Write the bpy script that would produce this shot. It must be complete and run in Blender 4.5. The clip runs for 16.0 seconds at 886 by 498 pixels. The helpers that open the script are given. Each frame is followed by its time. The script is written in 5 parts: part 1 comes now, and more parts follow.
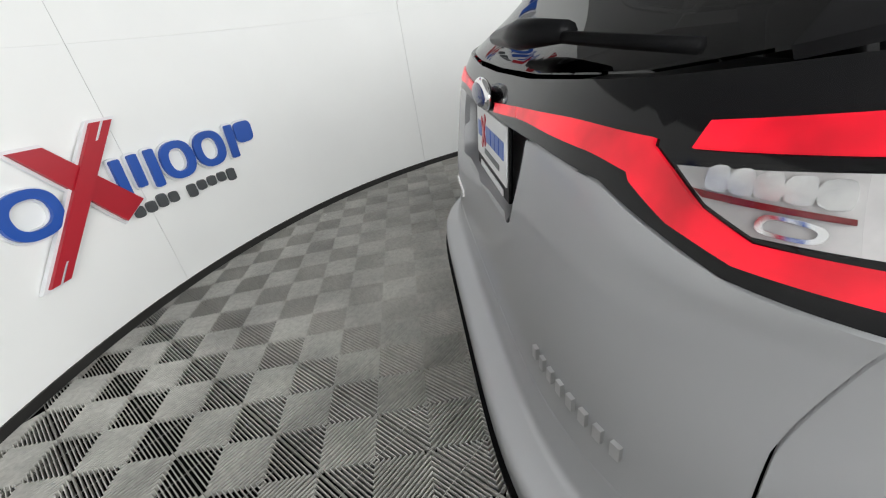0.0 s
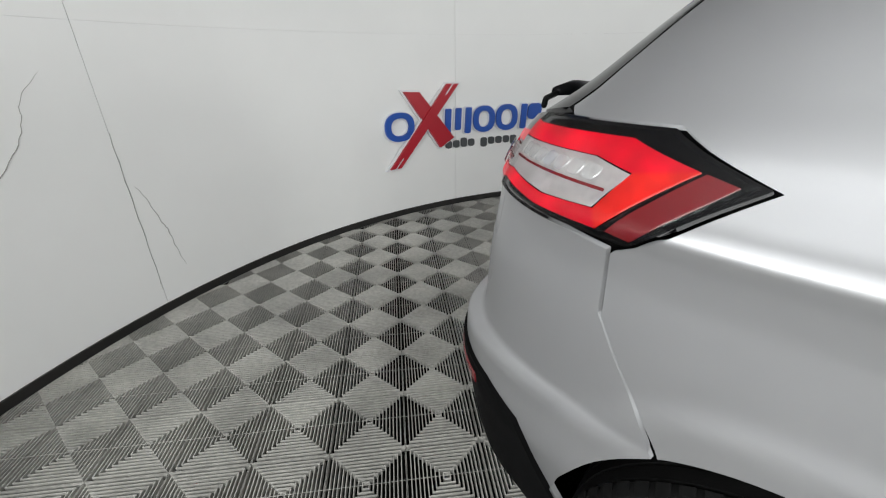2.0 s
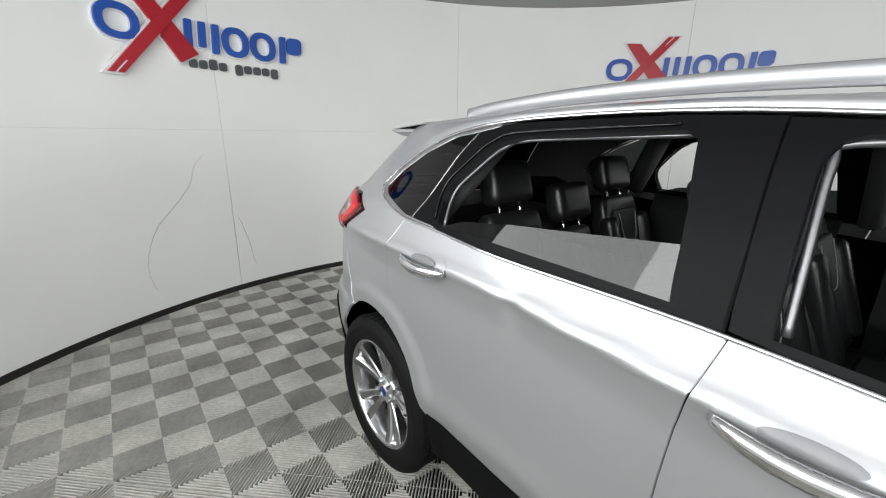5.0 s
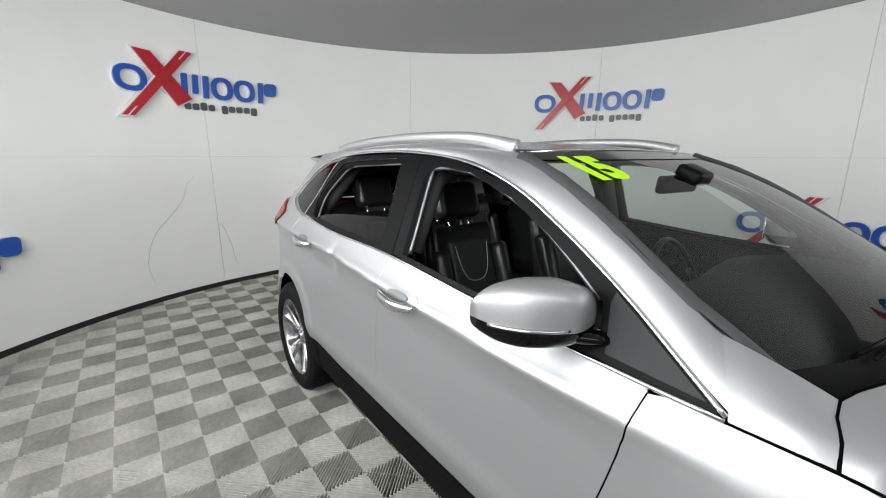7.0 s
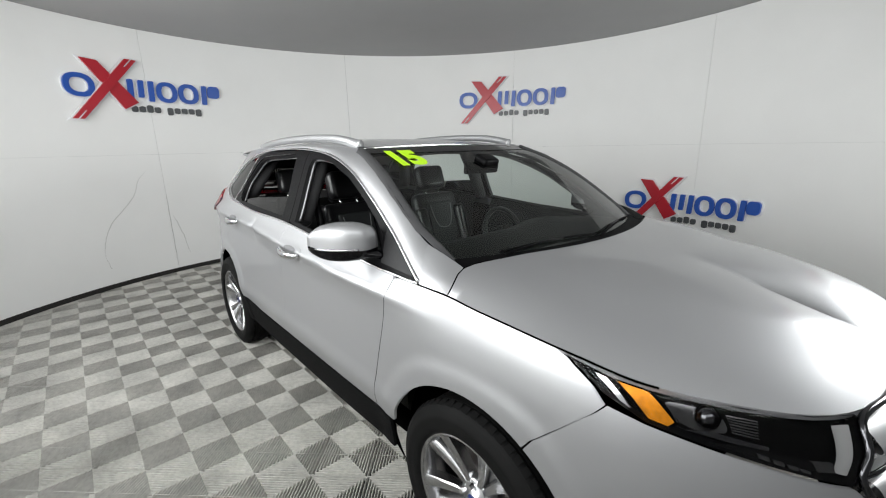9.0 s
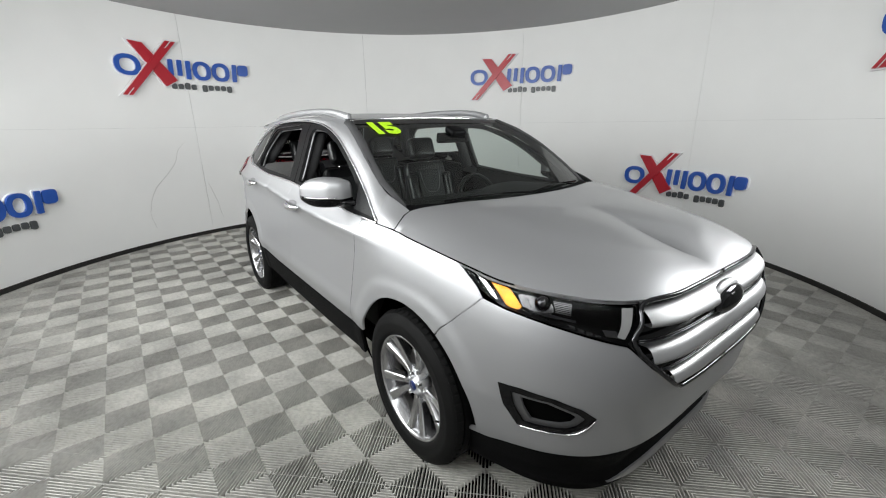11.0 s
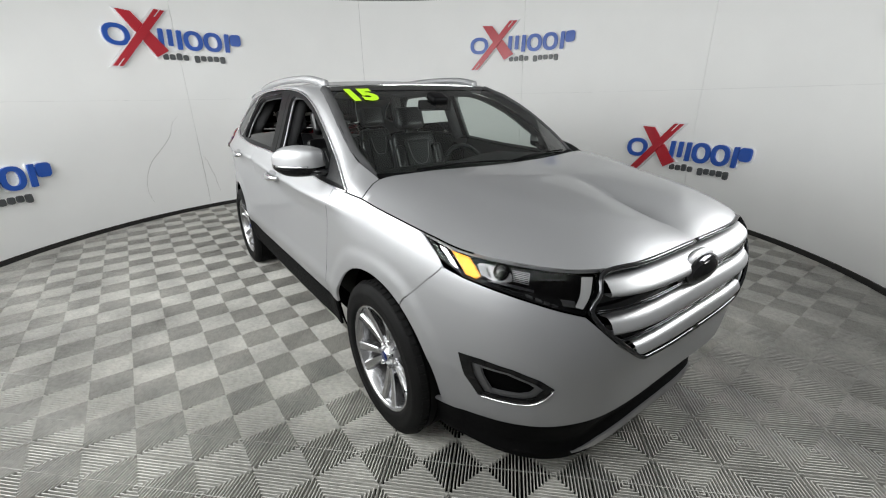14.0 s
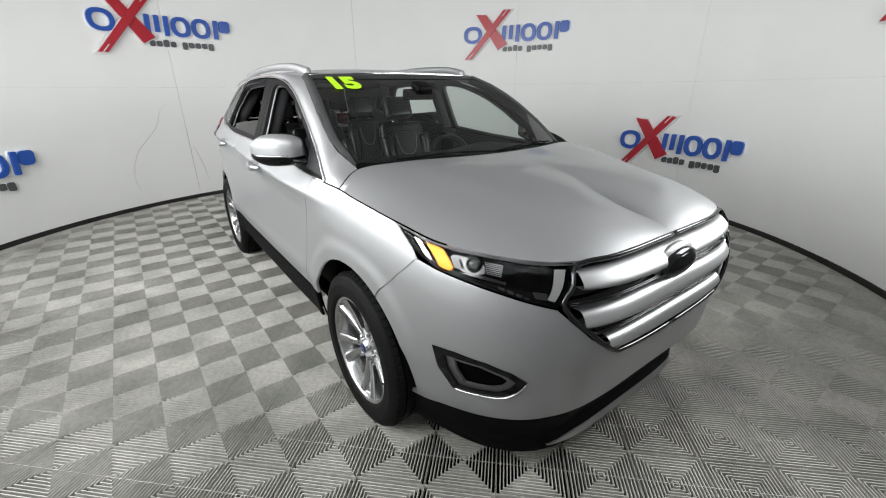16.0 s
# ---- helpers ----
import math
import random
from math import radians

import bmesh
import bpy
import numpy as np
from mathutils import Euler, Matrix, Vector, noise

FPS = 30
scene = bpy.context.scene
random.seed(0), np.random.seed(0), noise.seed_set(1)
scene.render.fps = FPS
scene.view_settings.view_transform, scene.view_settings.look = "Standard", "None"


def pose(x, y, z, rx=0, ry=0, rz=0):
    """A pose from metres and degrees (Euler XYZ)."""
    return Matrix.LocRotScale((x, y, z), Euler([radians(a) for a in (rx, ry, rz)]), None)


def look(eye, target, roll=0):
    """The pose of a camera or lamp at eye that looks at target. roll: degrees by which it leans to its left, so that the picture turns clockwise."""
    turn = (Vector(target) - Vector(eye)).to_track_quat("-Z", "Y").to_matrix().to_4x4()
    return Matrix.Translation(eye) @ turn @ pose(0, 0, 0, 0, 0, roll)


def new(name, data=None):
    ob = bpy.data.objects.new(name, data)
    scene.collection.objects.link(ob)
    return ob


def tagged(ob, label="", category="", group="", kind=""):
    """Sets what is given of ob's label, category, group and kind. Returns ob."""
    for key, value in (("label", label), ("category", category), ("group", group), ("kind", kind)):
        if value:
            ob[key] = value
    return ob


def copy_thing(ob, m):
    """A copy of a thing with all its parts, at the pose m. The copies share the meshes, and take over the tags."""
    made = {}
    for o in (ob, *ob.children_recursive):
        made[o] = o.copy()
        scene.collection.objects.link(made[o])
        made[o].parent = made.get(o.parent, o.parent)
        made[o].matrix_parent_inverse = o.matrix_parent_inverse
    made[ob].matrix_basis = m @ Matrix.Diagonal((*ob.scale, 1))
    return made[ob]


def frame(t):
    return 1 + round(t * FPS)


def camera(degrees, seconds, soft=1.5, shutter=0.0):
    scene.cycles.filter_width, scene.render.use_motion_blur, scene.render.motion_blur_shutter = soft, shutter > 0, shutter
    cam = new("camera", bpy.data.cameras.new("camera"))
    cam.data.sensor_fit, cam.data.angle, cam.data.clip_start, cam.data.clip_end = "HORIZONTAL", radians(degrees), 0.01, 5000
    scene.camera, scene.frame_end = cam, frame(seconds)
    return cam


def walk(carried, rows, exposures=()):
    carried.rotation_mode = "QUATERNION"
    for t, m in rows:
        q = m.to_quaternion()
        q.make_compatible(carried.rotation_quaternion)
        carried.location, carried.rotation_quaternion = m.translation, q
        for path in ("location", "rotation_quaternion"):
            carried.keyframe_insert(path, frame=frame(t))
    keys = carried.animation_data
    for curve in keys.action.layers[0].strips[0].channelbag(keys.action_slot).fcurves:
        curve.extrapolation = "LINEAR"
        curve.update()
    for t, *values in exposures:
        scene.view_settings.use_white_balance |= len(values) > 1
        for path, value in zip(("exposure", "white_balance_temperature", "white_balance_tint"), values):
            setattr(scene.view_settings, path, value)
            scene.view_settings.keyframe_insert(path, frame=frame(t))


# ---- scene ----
# ---------------------------------------------------------------- camera
cam = camera(94.4, 16.0, soft=1.1)
PATH = [
    (0, (-2.358, -0.891, 1.356), (-2.327, 0.882, 0.432), -10.0),
    (0.5, (-2.317, -1.024, 1.358), (-2.655, 0.753, 0.503), -8.4),
    (1, (-2.173, -1.249, 1.402), (-2.909, 0.421, 0.583), -5.8),
    (1.5, (-1.918, -1.444, 1.442), (-2.917, 0.065, 0.592), -2.8),
    (2, (-1.64, -1.526, 1.422), (-2.782, -0.116, 0.581), -1.2),
    (2.5, (-1.325, -1.633, 1.45), (-2.529, -0.23, 0.687), 0.5),
    (3, (-1.043, -1.636, 1.487), (-2.308, -0.291, 0.718), -0.4),
    (3.5, (-0.74, -1.594, 1.496), (-2.103, -0.318, 0.78), 0.4),
    (4, (-0.479, -1.696, 1.518), (-1.918, -0.462, 0.883), 1.1),
    (4.2, (-0.357, -1.753, 1.542), (-1.824, -0.532, 0.944), 1.6),
    (6.3, (0.905, -1.75, 1.636), (-0.638, -0.573, 1.151), -0.5),
    (6.5, (1.039, -1.771, 1.643), (-0.507, -0.591, 1.175), -0.2),
    (7, (1.361, -1.72, 1.646), (-0.192, -0.542, 1.2), 0.1),
    (7.5, (1.621, -1.757, 1.648), (0.059, -0.586, 1.212), 0.1),
    (8, (1.901, -1.89, 1.68), (0.393, -0.645, 1.26), -0.8),
    (8.5, (2.103, -1.899, 1.682), (0.641, -0.609, 1.235), -1.2),
    (9, (2.309, -1.783, 1.661), (0.853, -0.502, 1.175), -1.1),
    (9.5, (2.46, -1.767, 1.642), (0.974, -0.533, 1.123), -0.9),
    (10, (2.693, -1.838, 1.636), (1.191, -0.634, 1.092), -0.6),
    (10.2, (2.8, -1.852, 1.635), (1.288, -0.663, 1.085), -0.4),
    (12.5, (2.986, -1.734, 1.608), (1.46, -0.616, 0.957), -1.8),
    (13, (2.994, -1.721, 1.604), (1.472, -0.609, 0.937), -1.7),
    (13.5, (3.002, -1.708, 1.588), (1.482, -0.599, 0.909), -1.5),
    (14, (3.013, -1.658, 1.578), (1.489, -0.562, 0.888), -1.1),
    (14.5, (3.014, -1.613, 1.573), (1.495, -0.525, 0.861), -0.5),
    (15, (3.012, -1.593, 1.568), (1.499, -0.503, 0.844), -0.5),
    (15.5, (3.027, -1.579, 1.564), (1.516, -0.489, 0.838), -0.5),
    (16, (3.045, -1.579, 1.567), (1.541, -0.479, 0.84), -0.6),
]
walk(cam, [(t, look(eye, target, roll)) for t, eye, target, roll in PATH], [(0.0, 0.94), (1.0, 0.62), (2.0, 0.38), (3.0, 0.42), (5.0, 0.38), (8.0, 0.38), (12.0, 0.42), (16.0, 0.46)])

# ---------------------------------------------------------------- light
world = bpy.data.worlds.new("booth_world")
world.use_nodes = True
world.node_tree.nodes["Background"].inputs[0].default_value = (0.9, 0.95, 1.0, 1)
world.node_tree.nodes["Background"].inputs[1].default_value = 0.02
scene.world = world

CX, CY, RW, TOP = -0.378, 0.195, 4.17, 3.14      # round booth: centre, radius, height


def ring_point(az, r, z):
    a = radians(az)
    return Vector((CX + r * math.cos(a), CY + r * math.sin(a), z))


# Unseen area lamp standing in for booth lights whose real place is unknown.
def stand_in_lamp(az, r, z, target, w, h, power, colour=(0.975, 1.0, 0.995)):
    data = bpy.data.lights.new("stand_in_light", "AREA")
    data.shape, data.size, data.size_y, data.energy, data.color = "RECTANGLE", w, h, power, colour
    ob = new("stand_in_light", data)
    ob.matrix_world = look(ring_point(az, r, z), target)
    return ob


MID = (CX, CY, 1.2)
# Added lamps, all out of view: four on the near side, one ahead-left.
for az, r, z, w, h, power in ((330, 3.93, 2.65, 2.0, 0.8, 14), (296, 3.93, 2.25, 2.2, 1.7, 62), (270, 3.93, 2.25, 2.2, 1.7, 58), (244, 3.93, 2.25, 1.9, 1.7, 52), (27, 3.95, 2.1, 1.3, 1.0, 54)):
    stand_in_lamp(az, r, z, MID, w, h, power)

# ---------------------------------------------------------------- materials


def mat(name, colour, rough=0.5, metal=0.0, vary=0.0, scale=8.0, bump=0.0, bump_scale=60.0, coat=0.0, rough_vary=0.0, spec=0.5, per_object=0.0, sheen=0.0):
    m = bpy.data.materials.new(name)
    m.use_nodes = True
    nt = m.node_tree
    b = nt.nodes["Principled BSDF"]
    b.inputs["Base Color"].default_value = (*colour, 1)
    b.inputs["Roughness"].default_value = rough
    b.inputs["Metallic"].default_value = metal
    b.inputs["Coat Weight"].default_value = coat
    b.inputs["Coat Roughness"].default_value = 0.04
    b.inputs["Specular IOR Level"].default_value = spec
    tex = nt.nodes.new("ShaderNodeTexCoord")
    if vary or rough_vary or per_object:
        n1 = nt.nodes.new("ShaderNodeTexNoise")
        n1.inputs["Scale"].default_value, n1.inputs["Detail"].default_value = scale, 6
        nt.links.new(tex.outputs["Object"], n1.inputs["Vector"])
        n2 = nt.nodes.new("ShaderNodeTexNoise")
        n2.inputs["Scale"].default_value, n2.inputs["Detail"].default_value = scale * 0.17, 3
        nt.links.new(tex.outputs["Object"], n2.inputs["Vector"])
        add = nt.nodes.new("ShaderNodeMath")
        add.operation = "ADD"
        nt.links.new(n1.outputs["Fac"], add.inputs[0])
        nt.links.new(n2.outputs["Fac"], add.inputs[1])
        last = add.outputs[0]
        if per_object:
            info = nt.nodes.new("ShaderNodeObjectInfo")
            mad = nt.nodes.new("ShaderNodeMath")
            mad.operation = "MULTIPLY_ADD"
            mad.inputs[1].default_value = per_object
            nt.links.new(info.outputs["Random"], mad.inputs[0])
            nt.links.new(last, mad.inputs[2])
            last = mad.outputs[0]
        rng = nt.nodes.new("ShaderNodeMapRange")
        rng.inputs["From Min"].default_value, rng.inputs["From Max"].default_value = 0.6, 1.4 + per_object
        rng.inputs["To Min"].default_value, rng.inputs["To Max"].default_value = 1 - vary, 1 + vary
        nt.links.new(last, rng.inputs["Value"])
        mix = nt.nodes.new("ShaderNodeVectorMath")
        mix.operation = "SCALE"
        mix.inputs[0].default_value = colour
        nt.links.new(rng.outputs[0], mix.inputs["Scale"])
        nt.links.new(mix.outputs[0], b.inputs["Base Color"])
        if rough_vary:
            rr = nt.nodes.new("ShaderNodeMapRange")
            rr.inputs["From Min"].default_value, rr.inputs["From Max"].default_value = 0.6, 1.4
            rr.inputs["To Min"].default_value, rr.inputs["To Max"].default_value = rough - rough_vary, rough + rough_vary
            nt.links.new(add.outputs[0], rr.inputs["Value"])
            nt.links.new(rr.outputs[0], b.inputs["Roughness"])
    if bump:
        n3 = nt.nodes.new("ShaderNodeTexNoise")
        n3.inputs["Scale"].default_value, n3.inputs["Detail"].default_value = bump_scale, 4
        nt.links.new(tex.outputs["Object"], n3.inputs["Vector"])
        bp = nt.nodes.new("ShaderNodeBump")
        bp.inputs["Strength"].default_value, bp.inputs["Distance"].default_value = bump, 0.01
        nt.links.new(n3.outputs["Fac"], bp.inputs["Height"])
        nt.links.new(bp.outputs[0], b.inputs["Normal"])
    return m


def glass(name, colour, rough=0.0):
    m = mat(name, colour, rough)
    b = m.node_tree.nodes["Principled BSDF"]
    b.inputs["Transmission Weight"].default_value = 1.0
    b.inputs["IOR"].default_value = 1.45
    return m


def pane(name, tint, gloss=0.08):
    """Thin glazing: tinted see-through with a clear reflection on it."""
    m = bpy.data.materials.new(name)
    m.use_nodes = True
    nt = m.node_tree
    nt.nodes.remove(nt.nodes["Principled BSDF"])
    t = nt.nodes.new("ShaderNodeBsdfTransparent")
    t.inputs[0].default_value = (*tint, 1)
    g = nt.nodes.new("ShaderNodeBsdfGlossy")
    g.inputs["Roughness"].default_value = 0.01
    f = nt.nodes.new("ShaderNodeFresnel")
    f.inputs["IOR"].default_value = 1.40 + gloss
    mx = nt.nodes.new("ShaderNodeMixShader")
    nt.links.new(f.outputs[0], mx.inputs[0])
    nt.links.new(t.outputs[0], mx.inputs[1])
    nt.links.new(g.outputs[0], mx.inputs[2])
    nt.links.new(mx.outputs[0], nt.nodes["Material Output"].inputs[0])
    return m


def glow(name, colour, power):
    m = mat(name, tuple(c * 0.3 for c in colour), 0.25, vary=0.25, scale=22)
    b = m.node_tree.nodes["Principled BSDF"]
    b.inputs["Emission Color"].default_value = (*colour, 1)
    nt = m.node_tree
    tex, n = nt.nodes.new("ShaderNodeTexCoord"), nt.nodes.new("ShaderNodeTexNoise")
    n.inputs["Scale"].default_value, n.inputs["Detail"].default_value = 11.0, 3
    nt.links.new(tex.outputs["Object"], n.inputs["Vector"])
    r = nt.nodes.new("ShaderNodeMapRange")
    r.inputs["From Min"].default_value, r.inputs["From Max"].default_value = 0.3, 0.7
    r.inputs["To Min"].default_value, r.inputs["To Max"].default_value = power * 0.35, power * 1.15
    nt.links.new(n.outputs["Fac"], r.inputs["Value"])
    nt.links.new(r.outputs[0], b.inputs["Emission Strength"])
    return m


def metallic_paint(name, colour):
    m = mat(name, colour, 0.45, 0.72, coat=0.5)
    nt = m.node_tree
    b = nt.nodes["Principled BSDF"]
    b.inputs["Coat Roughness"].default_value = 0.05
    tex = nt.nodes.new("ShaderNodeTexCoord")
    v = nt.nodes.new("ShaderNodeTexNoise")
    v.inputs["Scale"].default_value, v.inputs["Detail"].default_value = 1800.0, 1
    nt.links.new(tex.outputs["Object"], v.inputs["Vector"])
    bp = nt.nodes.new("ShaderNodeBump")
    bp.inputs["Strength"].default_value, bp.inputs["Distance"].default_value = 0.05, 0.001
    nt.links.new(v.outputs["Fac"], bp.inputs["Height"])
    nt.links.new(bp.outputs[0], b.inputs["Normal"])
    return m


PAINT = metallic_paint("silver_metallic_paint", (0.375, 0.377, 0.387))
BLACK_GLOSS = mat("gloss_black_trim", (0.002, 0.002, 0.0025), 0.08, spec=0.32)
BLACK_SATIN = mat("satin_black_trim", (0.005, 0.005, 0.0055), 0.32, bump=0.05, bump_scale=400, spec=0.05)
BLACK_PLASTIC = mat("grained_black_plastic", (0.004, 0.004, 0.0043), 0.6, vary=0.15, scale=30, bump=0.15, bump_scale=500, spec=0.04)
# Near-black of inner parts; on the gap strips and shell it is painted shade.
BLACK_VOID = mat("gap_shade_and_inner_black", (0.0025, 0.0025, 0.0025), 0.9, vary=0.2, spec=0.0)
RUBBER = mat("tyre_rubber", (0.0055, 0.0055, 0.0055), 0.62, vary=0.25, scale=14, bump=0.1, bump_scale=220, spec=0.09)
CHROME = mat("chrome", (0.85, 0.85, 0.86), 0.08, 1.0)
SATIN_CHROME = mat("satin_silver_grille_bar", (0.50, 0.50, 0.51), 0.42, 0.85)
DARK_CHROME = mat("dark_chrome", (0.07, 0.07, 0.075), 0.12, 1.0)
ALLOY = mat("machined_alloy", (0.50, 0.50, 0.51), 0.24, 1.0, vary=0.05, scale=20)
ALLOY_DARK = mat("shadow_grey_alloy", (0.16, 0.16, 0.165), 0.35, 0.8)
ALLOY_GREY = mat("sunken_grey_alloy", (0.42, 0.42, 0.43), 0.3, 1.0, vary=0.06, scale=20)
STEEL = mat("brake_steel", (0.35, 0.33, 0.31), 0.4, 1.0, vary=0.2, scale=15)
LEATHER = mat("black_leather", (0.014, 0.014, 0.015), 0.30, vary=0.2, scale=25, bump=0.12, bump_scale=180)
LEATHER_GREY = mat("perforated_dark_leather", (0.022, 0.024, 0.025), 0.5, vary=0.2, scale=60, bump=0.2, bump_scale=700)
STITCH = mat("grey_stitching", (0.25, 0.25, 0.25), 0.7)
HEADLINER = mat("charcoal_headliner_cloth", (0.05, 0.05, 0.052), 0.9, vary=0.1, scale=80)
SOFT_DASH = mat("black_soft_dashboard", (0.013, 0.014, 0.014), 0.62, vary=0.15, scale=30, bump=0.1, bump_scale=300, spec=0.2)
CARPET = mat("black_carpet", (0.012, 0.012, 0.012), 0.95, vary=0.2, scale=90)
CLEAR = pane("clear_windscreen_glass", (0.70, 0.78, 0.74))
TINT = pane("dark_privacy_glass", (0.045, 0.05, 0.05))
LENS = pane("clear_lens", (0.93, 0.93, 0.93), -0.18)
SMOKE = pane("smoked_red_lens", (0.25, 0.02, 0.03))
RED_GLOW = glow("lit_red_tail_lamp", (0.80, 0.002, 0.02), 0.60)
ORANGE_GLOW = glow("lit_orange_red_tail_lamp", (1.0, 0.020, 0.014), 0.45)
RED_LENS = mat("dark_red_lens", (0.16, 0.008, 0.012), 0.15, coat=0.5)
REFLECTOR = mat("bright_lamp_reflector", (0.55, 0.55, 0.56), 0.16, 1.0)
WHITE_LAMP = mat("silvery_lamp_housing", (0.40, 0.39, 0.39), 0.3, 0.2, vary=0.35, scale=26)
LIGHT_GUIDE = mat("pale_light_guide", (0.48, 0.48, 0.48), 0.25, vary=0.08, scale=18)
REFLECTOR_DIM = mat("grey_lamp_reflector", (0.11, 0.11, 0.113), 0.18, 1.0)
LAMP_CELL = mat("pearly_lamp_cell", (0.66, 0.66, 0.66), 0.15, 0.5, vary=0.25, scale=70)
AMBER = mat("amber_reflector", (0.72, 0.25, 0.006), 0.28, 0.55, vary=0.45, scale=45)
WALL = mat("white_painted_wall_panel", (0.86, 0.86, 0.85), 0.55, vary=0.035, scale=1.6, bump=0.03, bump_scale=9)
CRACK = mat("grey_wall_crack", (0.36, 0.35, 0.33), 0.9)
SMUDGE = mat("pale_plaster_patch", (0.86, 0.86, 0.85), 0.8)
CEILING = mat("grey_matt_ceiling", (0.42, 0.42, 0.42), 0.9, vary=0.03, scale=2)
BASE = mat("black_rubber_skirting", (0.016, 0.015, 0.014), 0.5, vary=0.2, scale=12)
TILE = mat("grey_ribbed_floor_tile", (0.42, 0.411, 0.383), 0.5, vary=0.12, scale=5, per_object=0.3, rough_vary=0.1, bump=0.1, bump_scale=120)


def floor_wear(m):
    """Tread dirt in broad uneven patches over the whole floor, and a slight difference from tile to tile."""
    nt = m.node_tree
    b = nt.nodes["Principled BSDF"]
    geo = nt.nodes.new("ShaderNodeNewGeometry")
    last = None
    for scale, lo, hi in ((0.55, 0.74, 1.08), (3.2, 0.82, 1.12), (38.0, 0.88, 1.1)):
        n = nt.nodes.new("ShaderNodeTexNoise")
        n.inputs["Scale"].default_value, n.inputs["Detail"].default_value = scale, 5
        nt.links.new(geo.outputs["Position"], n.inputs["Vector"])
        r = nt.nodes.new("ShaderNodeMapRange")
        r.inputs["From Min"].default_value, r.inputs["From Max"].default_value = 0.33, 0.62
        r.inputs["To Min"].default_value, r.inputs["To Max"].default_value = lo, hi
        nt.links.new(n.outputs["Fac"], r.inputs["Value"])
        if last:
            mul = nt.nodes.new("ShaderNodeMath")
            mul.operation = "MULTIPLY"
            nt.links.new(last, mul.inputs[0])
            nt.links.new(r.outputs[0], mul.inputs[1])
            last = mul.outputs[0]
        else:
            last = r.outputs[0]
    sc = nt.nodes.new("ShaderNodeVectorMath")
    sc.operation = "SCALE"
    old = b.inputs["Base Color"].links[0].from_socket
    nt.links.new(old, sc.inputs[0])
    nt.links.new(last, sc.inputs["Scale"])
    nt.links.new(sc.outputs[0], b.inputs["Base Color"])


floor_wear(TILE)
# Grey for an unseen wall section that cuts bounced light on the car's nose.
DIM_WALL = mat("grey_unseen_wall", (0.30, 0.30, 0.30), 0.9, vary=0.15, scale=12, bump=0.1, bump_scale=300, spec=0.1)
WALL_BACK = mat("grey_wall_backing", (0.20, 0.20, 0.195), 0.9, vary=0.05)
GRIP_SHADE = mat("grip_shade_grey", (0.16, 0.16, 0.165), 0.5, 0.3, vary=0.1, scale=30)
SAIL = mat("dark_grey_door_plastic", (0.010, 0.010, 0.011), 0.5, vary=0.1, scale=30, bump=0.1, bump_scale=400, spec=0.3)
UNDER = mat("dark_subfloor", (0.006, 0.006, 0.0055), 0.9, vary=0.2, scale=4, spec=0.05)
BLUE = mat("blue_sign_acrylic", (0.018, 0.085, 0.40), 0.3, vary=0.12, scale=3)
RED = mat("red_sign_acrylic", (0.42, 0.012, 0.025), 0.3, vary=0.1, scale=3)
SIGN_GREY = mat("dark_grey_sign_acrylic", (0.07, 0.075, 0.08), 0.35)
SIGN_WHITE = mat("white_sign_backing", (0.78, 0.78, 0.80), 0.4)
LIME = mat("fluorescent_yellow_green_sticker", (0.55, 0.95, 0.01), 0.55)
BADGE_BLUE = mat("dark_blue_badge", (0.01, 0.02, 0.09), 0.2, coat=0.5)
PLATE = mat("white_plate", (0.7, 0.7, 0.7), 0.4)

# ---------------------------------------------------------------- mesh helpers


def part(name, bm, material, parent=None, label="", smooth=True):
    me = bpy.data.meshes.new(name)
    bm.to_mesh(me)
    bm.free()
    me.materials.append(material)
    if smooth:
        for p in me.polygons:
            p.use_smooth = True
    ob = new(name, me)
    if parent:
        ob.parent = parent
    if label:
        ob["label"] = label
    return ob


def spline(keys):
    """A smooth monotone curve through (x, y) keys."""
    xs, ys = np.array([k[0] for k in keys], float), np.array([k[1] for k in keys], float)
    h, d = np.diff(xs), np.diff(ys) / np.diff(xs)
    m = np.zeros(len(xs))
    for i in range(1, len(xs) - 1):
        if d[i - 1] * d[i] > 0:
            w1, w2 = 2 * h[i] + h[i - 1], h[i] + 2 * h[i - 1]
            m[i] = (w1 + w2) / (w1 / d[i - 1] + w2 / d[i])
    m[0], m[-1] = d[0], d[-1]

    def f(x):
        x = min(max(x, xs[0]), xs[-1])
        i = min(int(np.searchsorted(xs, x, side="right")) - 1, len(xs) - 2)
        t = (x - xs[i]) / h[i]
        return float((2 * t ** 3 - 3 * t ** 2 + 1) * ys[i] + (t ** 3 - 2 * t ** 2 + t) * h[i] * m[i] + (3 * t ** 2 - 2 * t ** 3) * ys[i + 1] + (t ** 3 - t ** 2) * h[i] * m[i + 1])
    return f


def rounded(pts, n=6, closed=False):
    """Catmull-Rom curve through points of any dimension."""
    p = [np.array(q, float) for q in pts]
    k, out = len(p), []
    for i in range(k if closed else k - 1):
        a, b, c, d = (p[(i + j) % k] if closed else p[min(max(i + j, 0), k - 1)] for j in (-1, 0, 1, 2))
        for s in range(n):
            t = s / n
            out.append(0.5 * (2 * b + (c - a) * t + (2 * a - 5 * b + 4 * c - d) * t * t + (3 * b - a - 3 * c + d) * t ** 3))
    if not closed:
        out.append(p[-1])
    return [tuple(q) for q in out]


